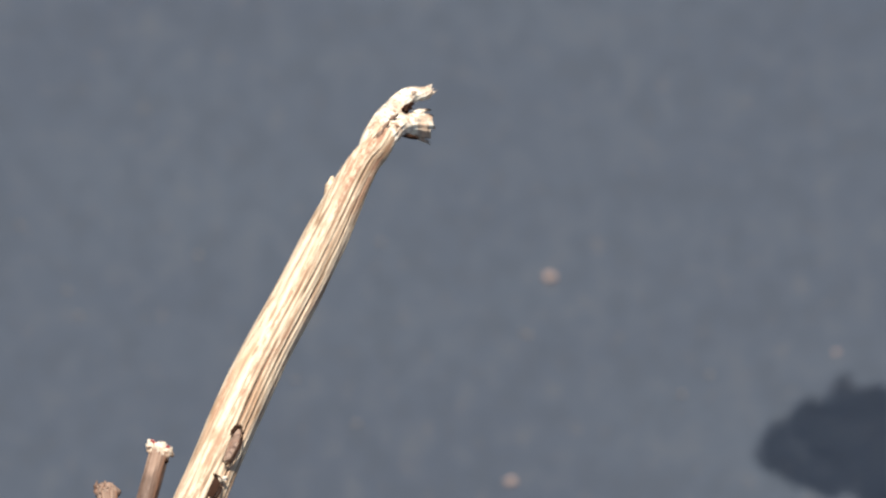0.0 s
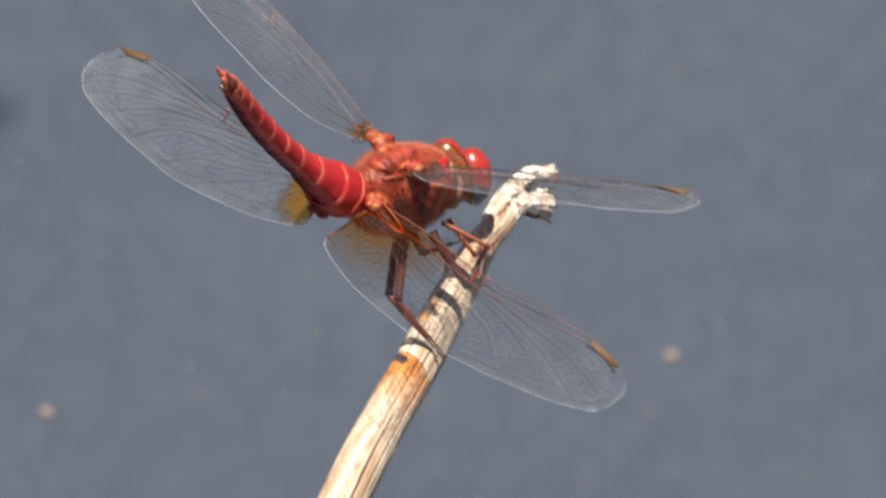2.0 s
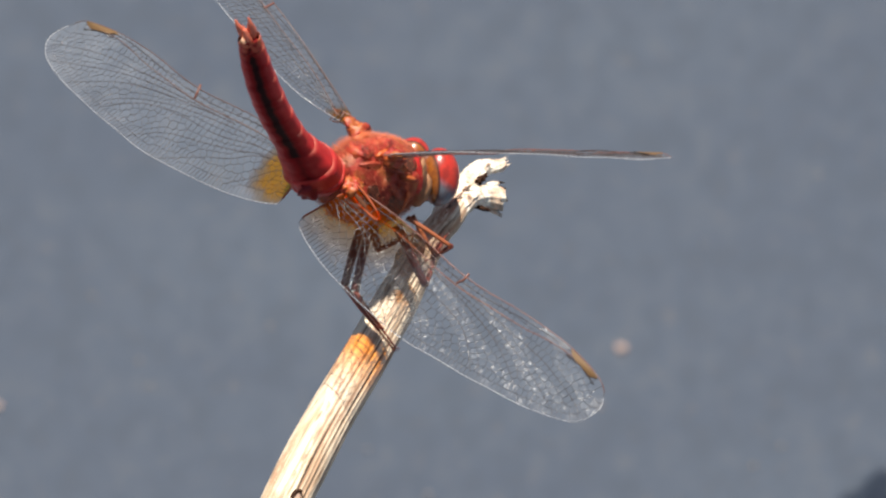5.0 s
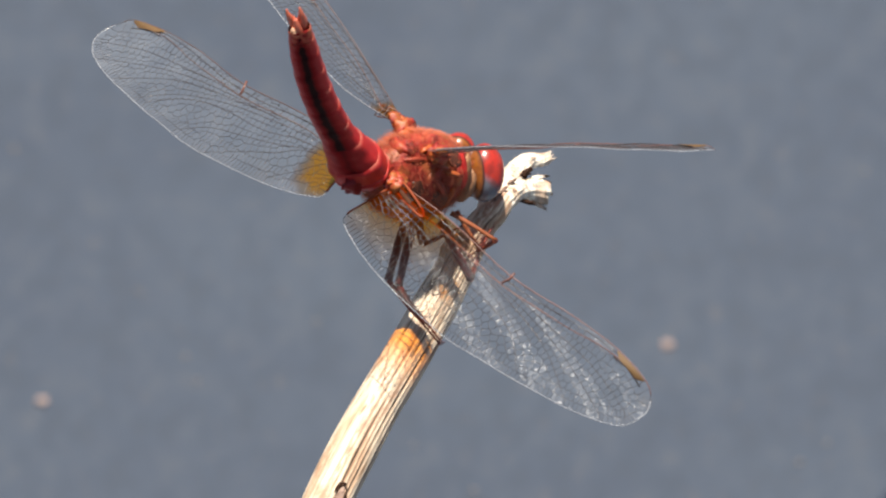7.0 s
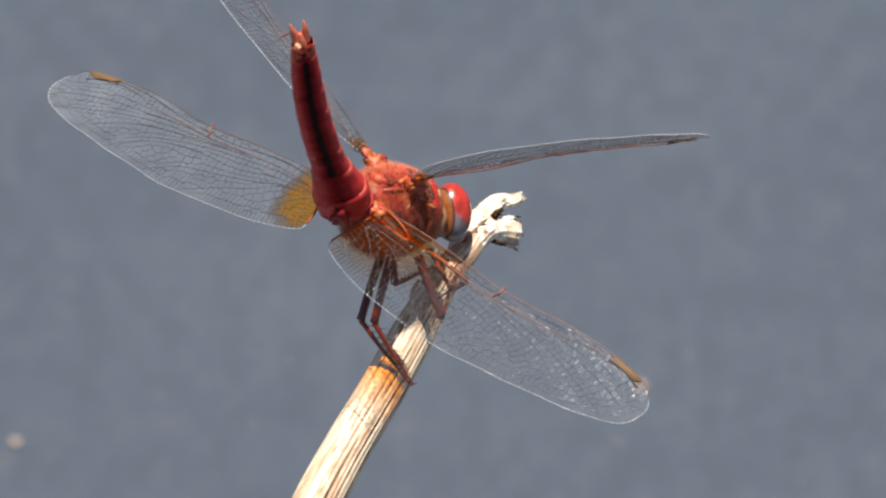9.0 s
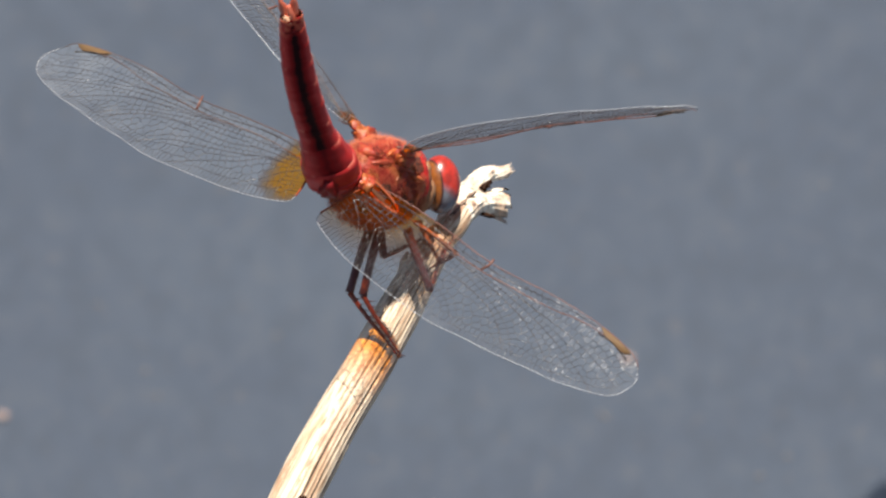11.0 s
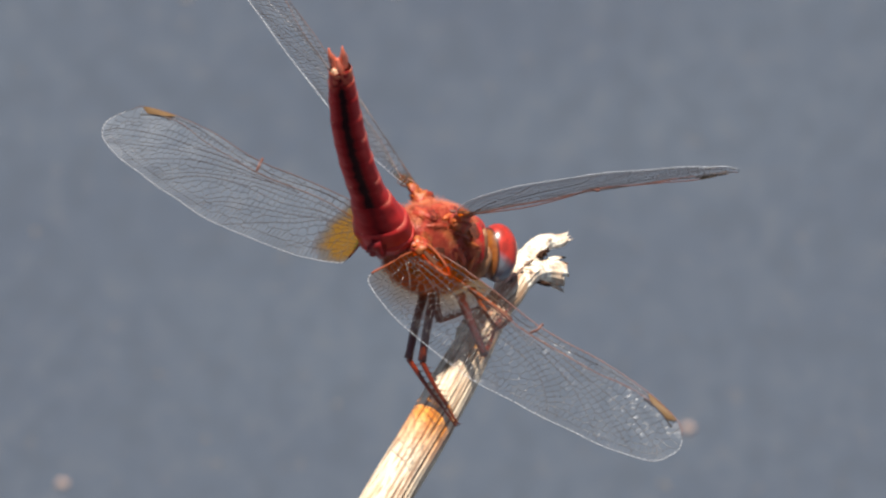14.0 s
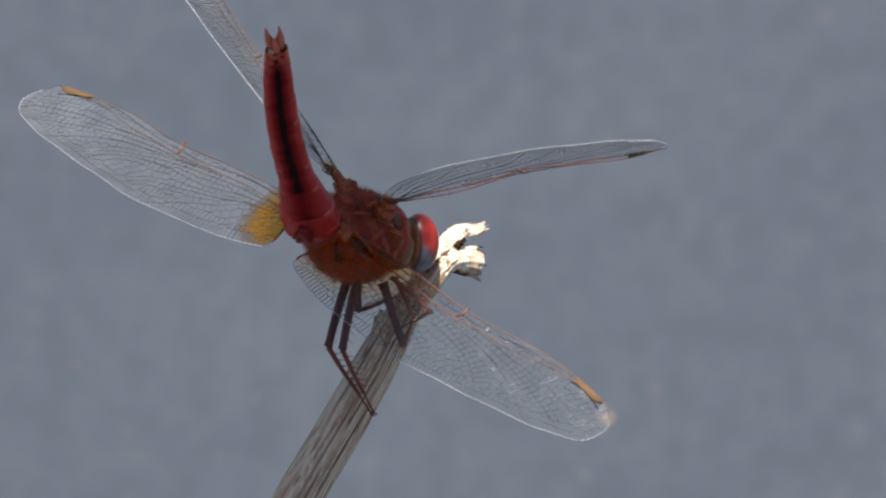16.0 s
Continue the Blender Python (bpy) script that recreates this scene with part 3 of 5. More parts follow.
# ---- weeds added outside the view, to shade the silt and the stem ----
def leaf_blade(bm, m, length, width, lobes, seed, fold=0.12, blunt=0.7, lean=1.0, teeth=9):
    """A leaf blade with a toothed edge, from the origin along x; lean narrows one half."""
    rows = []
    n = 60
    for i in range(n + 1):
        s = i / n
        w = width * 0.5 * math.sin(math.pi * min(1, s * 0.93 + 0.07)) ** blunt
        row = []
        for k in (-1, -0.5, 0, 0.5, 1):
            tooth = 0.6 * (1.0 - (s * teeth + 0.3 * k) % 1.0) + 0.8 * noise.noise(Vector((s * 9, k, seed)))
            edge = 1 + (lobes * tooth if abs(k) == 1 else 0)
            row.append(bm.verts.new(m @ Vector((s * length, k * w * edge * (lean if k > 0 else 1.0), abs(k) * fold * w - 0.25 * length * s * s * 0.4))))
        rows.append(row)
    for a, b in zip(rows, rows[1:]):
        for k in range(4):
            bm.faces.new((a[k], a[k + 1], b[k + 1], b[k]))
    ext = bmesh.ops.solidify(bm, geom=bm.faces[:], thickness=0.0003)
    return ext


def shade_weed(foot, reach, leaves, label, mt=LEAF, blunt=0.7, lean=1.0, ragged=0.25):
    """A stalk from the silt that arches to reach, with leaves at its end: (turn, pitch, length, width)."""
    f, r = Vector(foot), Vector(reach)
    base = new("shade_weed")
    base.location = f
    tagged(base, label, "plant", group="weeds outside the view")
    mid = Vector((f.x * 0.9 + r.x * 0.1, f.y, r.z * 0.75))
    bm = bmesh.new()
    pts = curve_points([f, f.lerp(mid, 0.5), mid, mid.lerp(r, 0.5) + Vector((0, 0, 0.01)), r], 8)
    tube(bm, [p - f for p in pts], [0.002 - 0.0013 * i / len(pts) for i in range(len(pts))], 8)
    part("stalk", bm, LEAF, None).parent = base
    for turn, pitch, length, width in leaves:
        bm = bmesh.new()
        leaf_blade(bm, Matrix.Translation(r - f) @ pose(0, 0, 0, 0, pitch, turn), length, width, ragged, length * 90, 0.12, blunt, lean)
        part("leaf", bm, mt, None).parent = base
    return base, f


def above(x, y, h):
    """The point at height h whose shade falls on the silt at x, y."""
    return (x + SUN_WAY.x / SUN_WAY.z * h, y + SUN_WAY.y / SUN_WAY.z * h, h)


shade_weed((0.24, 0.20, 0), above(0.0698, 0.2846, 0.17), ((180, 2, 0.0352, 0.030),), "unseen plant added to shade the silt, with a broad toothed, holed leaf", HOLED, 0.55, 0.72, 0.42)
SIDE_SHADE_WEED, SIDE_FOOT = shade_weed((-0.34, 0.42, 0), above(-0.090, 0.372, 0.9), ((8, 3, 0.028, 0.015), (-25, 4, 0.024, 0.012)), "unseen tall plant added to shade the silt, with toothed leaves, swaying")


# ---- the scarlet dragonfly ----
FORE_LEN, HIND_LEN, TAIL_LEN = 34.2, 35.4, 25.75
FORE_BASE, HIND_BASE = (2.0, 3.34, 3.17), (-3.5, 3.34, 2.15)
HEAD_AT, TAIL_AT = (9.13, 0.51, -4.83), (-5.0, 0.0, 1.25)


def outline(kind):
    if kind == "hind":
        c = [(0, -0.01), (0.2, -0.004), (0.445, -0.022), (0.66, 0.0), (0.82, 0.008), (0.95, -0.014), (0.993, -0.05), (1.006, -0.09), (0.988, -0.145), (0.92, -0.188),
             (0.80, -0.222), (0.7, -0.241), (0.57, -0.260), (0.45, -0.274), (0.33, -0.271), (0.22, -0.262), (0.12, -0.247), (0.04, -0.226), (-0.02, -0.204), (-0.048, -0.184), (-0.042, -0.14), (-0.02, -0.075)]
        size = HIND_LEN
    else:
        c = [(0, -0.005), (0.25, 0.006), (0.5, -0.012), (0.68, 0.0), (0.83, 0.004), (0.945, -0.014), (0.99, -0.045), (1.005, -0.085), (0.98, -0.135), (0.91, -0.17),
             (0.75, -0.195), (0.6, -0.205), (0.45, -0.20), (0.3, -0.19), (0.15, -0.155), (0.06, -0.105), (0.012, -0.058), (0.0, -0.025)]
        size = FORE_LEN
    pts = curve_points([(x, y, 0) for x, y in c] + [(c[0][0], c[0][1], 0)], 5)[:-1]
    return [(p.x * size, p.y * size) for p in pts], size


# long veins of the two kinds of wing, in parts of its length
LONG_VEINS = {
    "hind": [[(0, -0.05), (0.15, -0.055), (0.3, -0.075), (0.46, -0.10), (0.6, -0.15), (0.69, -0.228)],
             [(0.0, -0.06), (0.15, -0.075), (0.28, -0.11), (0.42, -0.12), (0.55, -0.145), (0.66, -0.23)],
             [(0.0, -0.07), (0.12, -0.10), (0.18, -0.15), (0.27, -0.2), (0.36, -0.262)],
             [(0.26, -0.056), (0.5, -0.07), (0.7, -0.10), (0.86, -0.15), (0.93, -0.180)],
             [(0.4, -0.052), (0.62, -0.062), (0.8, -0.075), (0.95, -0.115), (0.975, -0.14)],
             [(0.34, -0.062), (0.52, -0.085), (0.66, -0.12), (0.76, -0.17), (0.82, -0.210)],
             [(0.10, -0.08), (0.2, -0.125), (0.3, -0.155), (0.42, -0.19), (0.5, -0.26)],
             [(0.0, -0.08), (0.05, -0.12), (0.09, -0.17), (0.14, -0.235)]],
    "fore": [[(0, -0.035), (0.2, -0.05), (0.4, -0.075), (0.6, -0.12), (0.72, -0.19)],
             [(0.0, -0.04), (0.15, -0.06), (0.3, -0.09), (0.48, -0.115), (0.62, -0.195)],
             [(0.08, -0.05), (0.16, -0.09), (0.26, -0.12), (0.38, -0.185)],
             [(0.3, -0.052), (0.55, -0.066), (0.75, -0.10), (0.92, -0.155)],
             [(0.45, -0.05), (0.66, -0.06), (0.85, -0.08), (0.97, -0.12)]],
}


def clip(poly, px, py, nx, ny):
    """The part of a polygon on the side of the line through (px, py) away from its normal."""
    out = []
    for i, a in enumerate(poly):
        b = poly[(i + 1) % len(poly)]
        da = (a[0] - px) * nx + (a[1] - py) * ny
        db = (b[0] - px) * nx + (b[1] - py) * ny
        if da <= 0:
            out.append(a)
        if (da < 0 < db) or (db < 0 < da):
            t = da / (da - db)
            out.append((a[0] + (b[0] - a[0]) * t, a[1] + (b[1] - a[1]) * t))
    return out


def inside(poly, x, y):
    hit = False
    for i, a in enumerate(poly):
        b = poly[(i + 1) % len(poly)]
        if (a[1] > y) != (b[1] > y) and x < (b[0] - a[0]) * (y - a[1]) / (b[1] - a[1]) + a[0]:
            hit = not hit
    return hit


def spaced(line, step):
    """Points and unit normals along a polyline at even steps."""
    out, left = [], 0.0
    for (ax, ay), (bx, by) in zip(line, line[1:]):
        d = math.hypot(bx - ax, by - ay)
        while left < d:
            f = left / d
            out.append((ax + (bx - ax) * f, ay + (by - ay) * f, -(by - ay) / d, (bx - ax) / d))
            left += step
        left -= d
    return out


def wing_cells(kind):
    """The cells of the wing's net: ladders behind the leading edge, rows along the long veins and long cells at the rear edge."""
    edge, size = outline(kind)
    rng = random.Random(11 if kind == "hind" else 23)
    unit = [(x / size, y / size) for x, y in edge]
    store, count = np.zeros((6000, 2)), 0

    def add(x, y, gap, free=False):
        nonlocal count
        if not free:
            if y > -0.050 - 0.05 * max(0.0, x - 0.86) / 0.12 or not inside(unit, x, y):
                return
            d = store[:count] - (x, y)
            if count and np.min(d[:, 0] ** 2 + d[:, 1] ** 2) < gap * gap:
                return
        store[count] = (x, y)
        count += 1

    for y0, step in ((-0.010, 0.026), (-0.034, 0.021)):
        x = 0.03
        while x < 0.97:
            sag = -0.05 * max(0.0, x - 0.86) / 0.12
            add(x, y0 + sag - (0.012 if abs(x - 0.44) < 0.05 else 0), 0, True)
            x += step * (1.25 if x < 0.45 else 0.9)
    rear = [p for p in unit if p[1] < -0.05]
    for depth, step in ((0.012, 0.0135), (0.037, 0.0155)):
        for x, y, nx, ny in spaced(rear, step):
            deep = depth * (1.5 if kind == "hind" and x < 0.42 else 1.0)
            add(x - nx * deep, y - ny * deep, 0.0085)
    for c in LONG_VEINS[kind]:
        line = [(p.x, p.y) for p in curve_points([(x, y, 0) for x, y in c], 7)]
        for x, y, nx, ny in spaced(line, 0.0195):
            for sgn in (-1, 1):
                add(x + nx * 0.0085 * sgn, y + ny * 0.0085 * sgn, 0.0125)
    for _ in range(30000):
        x, y = rng.random() * 1.06 - 0.05, -0.3 * rng.random()
        add(x, y, 0.0235 - 0.0075 * min(1.0, max(0.0, x)))
    arr = store[:count] * size
    cells = []
    for i in range(count):
        x, y = arr[i]
        d = np.hypot(arr[:, 0] - x, arr[:, 1] - y)
        poly = edge
        for j in np.argsort(d)[1:23]:
            mx, my = (arr[j] + arr[i]) / 2
            poly = clip(poly, mx, my, arr[j][0] - x, arr[j][1] - y)
            if len(poly) < 3:
                break
        if len(poly) >= 3:
            cells.append(poly)
    return edge, size, cells


def camber(kind, size, x, y):
    """Height of the wing's sheet: a bow along the span, and the fold behind the leading edge."""
    s, c = x / size, y / size
    fold = 0.010 * math.exp(-((c + 0.012) / 0.012) ** 2) - 0.006 * math.exp(-((c + 0.035) / 0.012) ** 2)
    if kind == "fore":
        return size * (fold * (1 - 0.5 * s) + 0.012 * math.sin(math.pi * min(1, s)) - 0.25 * c * c + 0.1 * s * s * c + 0.0012 * math.sin(s * 21 + c * 60))
    return size * (fold * (1 - 0.5 * s) + 0.018 * math.sin(math.pi * min(1, s)) + (0.75 * s - 0.15) * (c + 0.05) ** 2 + 0.003 * math.sin(s * 21 + c * 60))


NETS = {k: wing_cells(k) for k in ("hind", "fore")}


def strip(bm, a, b, w, h):
    """A three-sided bar from a to b."""
    d = b - a
    if d.length < 1e-7:
        return
    side = Vector((-d.y, d.x, 0)).normalized() * w
    up = Vector((0, 0, h))
    va = [bm.verts.new(q) for q in (a - side, a + side, a + up)]
    vb = [bm.verts.new(q) for q in (b - side, b + side, b + up)]
    for k in range(3):
        bm.faces.new((va[k], va[(k + 1) % 3], vb[(k + 1) % 3], vb[k]))


def wing(key, sign, parent):
    """A wing in its own space: x outwards, y forwards; sign turns the bow up."""
    kind = "hind" if key[1] == "H" else "fore"
    edge, size, cells = NETS[kind]
    rng = random.Random(5)

    def at(x, y):
        return Vector((x, y, sign * camber(kind, size, x, y))) * UNIT

    bm = bmesh.new()
    knots = {}
    for poly in cells:
        vs = []
        for p in poly:
            spot = (round(p[0], 2), round(p[1], 2))
            if spot not in knots:
                knots[spot] = bm.verts.new(at(*p) + Vector((0, 0, rng.gauss(0, 0.022) * UNIT)))
            if knots[spot] not in vs:
                vs.append(knots[spot])
        if len(vs) > 2:
            try:
                bm.faces.new(vs)
            except ValueError:
                pass
    film = part(f"{kind}_wing", bm, FILMS[key], parent,
                "clear netted hind wing with an amber base" if kind == "hind" else "clear netted fore wing, orange at its root", smooth=True)
    # fine net
    seen = set()
    bm = bmesh.new()
    for poly in cells:
        for i, a in enumerate(poly):
            b = poly[(i + 1) % len(poly)]
            both = tuple(sorted(((round(a[0], 2), round(a[1], 2)), (round(b[0], 2), round(b[1], 2)))))
            if both in seen:
                continue
            seen.add(both)
            w = 0.021 + 0.008 * (1 - min(1, a[0] / size))
            strip(bm, at(*a), at(*b), w * UNIT, sign * 0.045 * UNIT)
    part("vein_net", bm, VEIN, film, "dark net of fine cross veins")
    # long veins
    for c in LONG_VEINS[kind]:
        bm = bmesh.new()
        p = [q for q in curve_points([(x * size, y * size, 0) for x, y in c], 9) if inside(edge, q.x, q.y)]
        tube(bm, [at(q.x, q.y) for q in p], [UNIT * (0.044 - 0.020 * k / len(p)) for k in range(len(p))], 5)
        part("long_vein", bm, VEIN, film)
    # pale rear edge, from the tip round to the root
    rear = [(x, y) for x, y, _, _ in spaced([p for p in edge if p[1] < -0.05 * size], 0.11)]
    bm = bmesh.new()
    tube(bm, [at(*p) for p in rear], [UNIT * (0.034 + 0.040 * (k % 5 == 0)) for k in range(len(rear))], 6)
    part("rear_edge", bm, RIM, film, "pale glinting rear edge")
    # thickened root: an orange loop and the edge that meets the body
    bm = bmesh.new()
    long, wide = (2.3, 0.48) if key == "RH" else (1.0, 0.3)
    ring = [(math.copysign(abs(math.cos(a)) ** 0.6, math.cos(a)), math.copysign(abs(math.sin(a)) ** 0.6, math.sin(a))) for a in (math.tau * k / 32 for k in range(33))]
    mid_x = 2.1 if key == "RH" else 1.1
    loop = [at(mid_x + long * p, -0.9 + wide * q * (1.0 - 0.25 * p) - 0.5 * p) for p, q in ring]
    tube(bm, loop, [UNIT * (0.13 if key == "RH" else 0.09)] * 33, 7, False)
    part("root_loop", bm, ROOT_RIM if key == "RH" else VEIN_RED, film, "rusty orange rim at the wing's root" if key == "RH" else "")
    bm = bmesh.new()
    blob(bm, at(mid_x, -0.9) - Vector((0, 0, UNIT * 0.05)), (UNIT * long * 0.95, UNIT * wide * 0.9, UNIT * 0.12), pose(0, 0, 0, 0, 0, -12).to_3x3(), 16, 8, 0.1, 2.0)
    part("root_cell", bm, ROOT_CELL, film, "dark brown cell inside the rim")
    bm = bmesh.new()
    tube(bm, [at(0.1, y * size) for y in np.linspace(-0.02, -0.05, 9)], [UNIT * (0.15 - 0.012 * k) for k in range(9)], 7)
    part("root_edge", bm, ORANGE if key == "RH" else VEIN_RED, film)
    if kind == "hind":
        inner = [p for p in edge if p[0] < 0.02 * size and -0.17 * size < p[1] < -0.02 * size]
        bm = bmesh.new()
        tube(bm, [at(*p) for p in inner], [UNIT * 0.10] * len(inner), 7)
        part("inner_edge", bm, ROOT_RIM, film, "orange inner edge at the body")
    # leading edge: three parallel ribs
    lead = [p for p in edge if p[1] > -0.06 * size and p[0] > 0.0]
    rib = VEIN_RED if key[0] == "R" else VEIN_DULL
    lead = sorted(lead, key=lambda p: p[0])
    for name, drop, rad, mt in (("front_rib", 0.0, 0.056, rib), ("second_rib", 0.016, 0.050, VEIN), ("third_rib", 0.034, 0.062, rib)):
        pts = [at(x, y - drop * size * min(1.0, 3.0 * (1.02 - x / size))) for x, y in lead if x / size < (0.985 if drop == 0 else 0.93 if drop < 0.02 else 0.9)]
        bm = bmesh.new()
        tube(bm, pts, [UNIT * rad * (1.25 - 0.5 * i / len(pts)) for i in range(len(pts))], 6)
        part(name, bm, mt, film)
    # node mark
    nx = 0.450 if kind == "hind" else 0.49
    bm = bmesh.new()
    tube(bm, [at(nx * size, -0.010 * size), at(nx * size - 0.1, -0.03 * size), at((nx - 0.012) * size, -0.052 * size)], [UNIT * 0.13, UNIT * 0.13, UNIT * 0.10], 7)
    part("node", bm, VEIN_RED, film, "reddish joint on the leading edge")
    # wing spot
    bm = bmesh.new()
    rows = []
    for i in range(13):
        s = 0.826 + 0.115 * i / 12
        y0 = np.interp(s * size, [p[0] for p in lead], [p[1] for p in lead]) - 0.003 * size
        w = 0.017 * size * min(1.0, 4 * i / 12 + 0.2, 4 * (12 - i) / 12 + 0.2)
        row = []
        for k in range(4):
            b = at(s * size, y0 - w * k / 3)
            row.append((bm.verts.new(b + Vector((0, 0, UNIT * 0.13))), bm.verts.new(b - Vector((0, 0, UNIT * 0.13)))))
        rows.append(row)
    for a, b in zip(rows, rows[1:]):
        for k in range(3):
            bm.faces.new((a[k][0], a[k + 1][0], b[k + 1][0], b[k][0]))
            bm.faces.new((a[k][1], b[k][1], b[k + 1][1], a[k + 1][1]))
    part("wing_spot", bm, STIGMA, film, "ochre cell near the wing tip")
    bm = bmesh.new()
    tube(bm, [at(0.826 * size, -0.017 * size), at(0.88 * size, -0.016 * size), at(0.941 * size, -0.034 * size)], [UNIT * 0.09] * 3, 6)
    part("spot_rim", bm, VEIN, film)
    # hinge
    bm = bmesh.new()
    blob(bm, (UNIT * 0.1, -UNIT * 0.6, 0), (UNIT * 0.8, UNIT * 0.8, UNIT * 0.45), None, 14, 9, 0.4, 1.6)
    part("hinge", bm, THORAX, film, "rusty wing hinge")
    return film


def tail(parent):
    """The abdomen in its own space, from the origin along -x: ten overlapping rings."""
    cuts = [0, 0.05, 0.145, 0.27, 0.39, 0.505, 0.62, 0.73, 0.83, 0.905, 0.955]
    ws = [0.0, 0.04, 0.12, 0.2, 0.32, 0.5, 0.7, 0.85, 0.95, 1.0]
    wd = [2.3, 2.75, 2.8, 2.3, 1.75, 1.68, 1.58, 1.4, 1.15, 0.9]
    ht = [2.2, 2.6, 2.5, 1.95, 1.38, 1.3, 1.22, 1.1, 0.95, 0.8]

    def centre(s):
        return Vector((-s * TAIL_LEN, 0.9 * math.sin(math.pi * s ** 1.15), -0.8 * math.sin(math.pi * s))) * UNIT

    bm = bmesh.new()
    tube(bm, [centre(i / 20 * 0.95) for i in range(21)], [UNIT * 0.8 * np.interp(i / 20 * 0.95, ws, ht) for i in range(21)], 20)
    core = part("abdomen", bm, MAROON, parent, "scarlet segmented abdomen with a black groove and painted shade below")
    for j in range(10):
        s0, s1 = cuts[j], cuts[j + 1] + 0.006
        bm = bmesh.new()
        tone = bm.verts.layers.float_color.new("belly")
        rings = []
        m = 12
        for i in range(m + 1):
            f = i / m
            flare = 1.0 + 0.035 * f - 0.025 * (1 - f) - (0.05 if i == m else 0)
            ring = []
            for k in range(60):
                a = math.tau * k / 60
                y, z = math.cos(a), math.sin(a)
                s = s0 + (s1 - s0) * f + (0.012 * z if 0 < j < 9 else 0)
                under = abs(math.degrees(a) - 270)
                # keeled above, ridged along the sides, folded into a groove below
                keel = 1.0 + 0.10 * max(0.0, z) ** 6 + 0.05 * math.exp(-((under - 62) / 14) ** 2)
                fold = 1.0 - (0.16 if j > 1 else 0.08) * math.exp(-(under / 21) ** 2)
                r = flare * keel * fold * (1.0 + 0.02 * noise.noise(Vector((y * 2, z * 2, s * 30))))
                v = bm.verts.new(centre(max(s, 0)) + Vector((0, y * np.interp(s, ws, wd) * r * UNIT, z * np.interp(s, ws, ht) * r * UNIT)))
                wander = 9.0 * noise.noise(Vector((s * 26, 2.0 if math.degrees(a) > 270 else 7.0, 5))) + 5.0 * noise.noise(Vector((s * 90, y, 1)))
                # black groove mark with painted shade that fades up both sides
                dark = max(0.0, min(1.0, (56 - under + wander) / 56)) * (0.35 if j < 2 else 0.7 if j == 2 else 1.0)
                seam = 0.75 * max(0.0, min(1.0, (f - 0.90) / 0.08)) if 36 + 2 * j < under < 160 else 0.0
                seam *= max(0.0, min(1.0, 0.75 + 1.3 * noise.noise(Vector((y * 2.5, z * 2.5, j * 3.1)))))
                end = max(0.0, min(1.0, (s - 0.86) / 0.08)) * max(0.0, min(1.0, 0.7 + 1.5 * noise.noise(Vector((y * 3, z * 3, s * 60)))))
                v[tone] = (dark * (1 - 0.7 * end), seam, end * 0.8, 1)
                ring.append(v)
            rings.append(ring)
        for i in range(m):
            for k in range(60):
                bm.faces.new((rings[i][k], rings[i][(k + 1) % 60], rings[i + 1][(k + 1) % 60], rings[i + 1][k]))
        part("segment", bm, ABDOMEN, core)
    bm = bmesh.new()
    blob(bm, Vector((-1.5, 0.9, -2.2)) * UNIT, (UNIT * 1.5, UNIT * 0.9, UNIT * 0.8), pose(0, 0, 0, 0, -20, 0).to_3x3(), 18, 12, 0.7, 1.8)
    part("lobe", bm, MAROON, core, "dark lobe under the abdomen's base")
    end = centre(0.95)
    bm = bmesh.new()
    blob(bm, end + Vector((UNIT * 0.25, UNIT * 0.42, -0.42 * UNIT)), (UNIT * 0.8, UNIT * 0.45, UNIT * 0.38), None, 18, 12, 0.8, 2.4)
    part("tail_plate", bm, CREAM, core, "cream plate at the abdomen's end")
    for y in (-0.42, 0.42):
        bm = bmesh.new()
        p = [end + Vector(q) * UNIT for q in ((0, y * 0.8, 0.25), (-0.9, y * 1.2, 0.42), (-1.8, y * 1.5, 0.4), (-2.6, y * 1.6, 0.6))]
        tube(bm, curve_points(p, 4), [UNIT * np.interp(i / 12, [0, 0.35, 1], [0.55, 0.48, 0.06]) for i in range(13)], 9)
        part("clasper", bm, CLASP, core, "pale orange clasper")
    bm = bmesh.new()
    tube(bm, curve_points([end + Vector(q) * UNIT for q in ((0, 0, -0.3), (-0.8, 0, -0.25), (-1.6, 0, 0.0))], 4), [UNIT * np.interp(i / 8, [0, 1], [0.45, 0.2]) for i in range(9)], 9)
    part("clasper", bm, CLASP, core, "pale orange lower clasper")
    return core


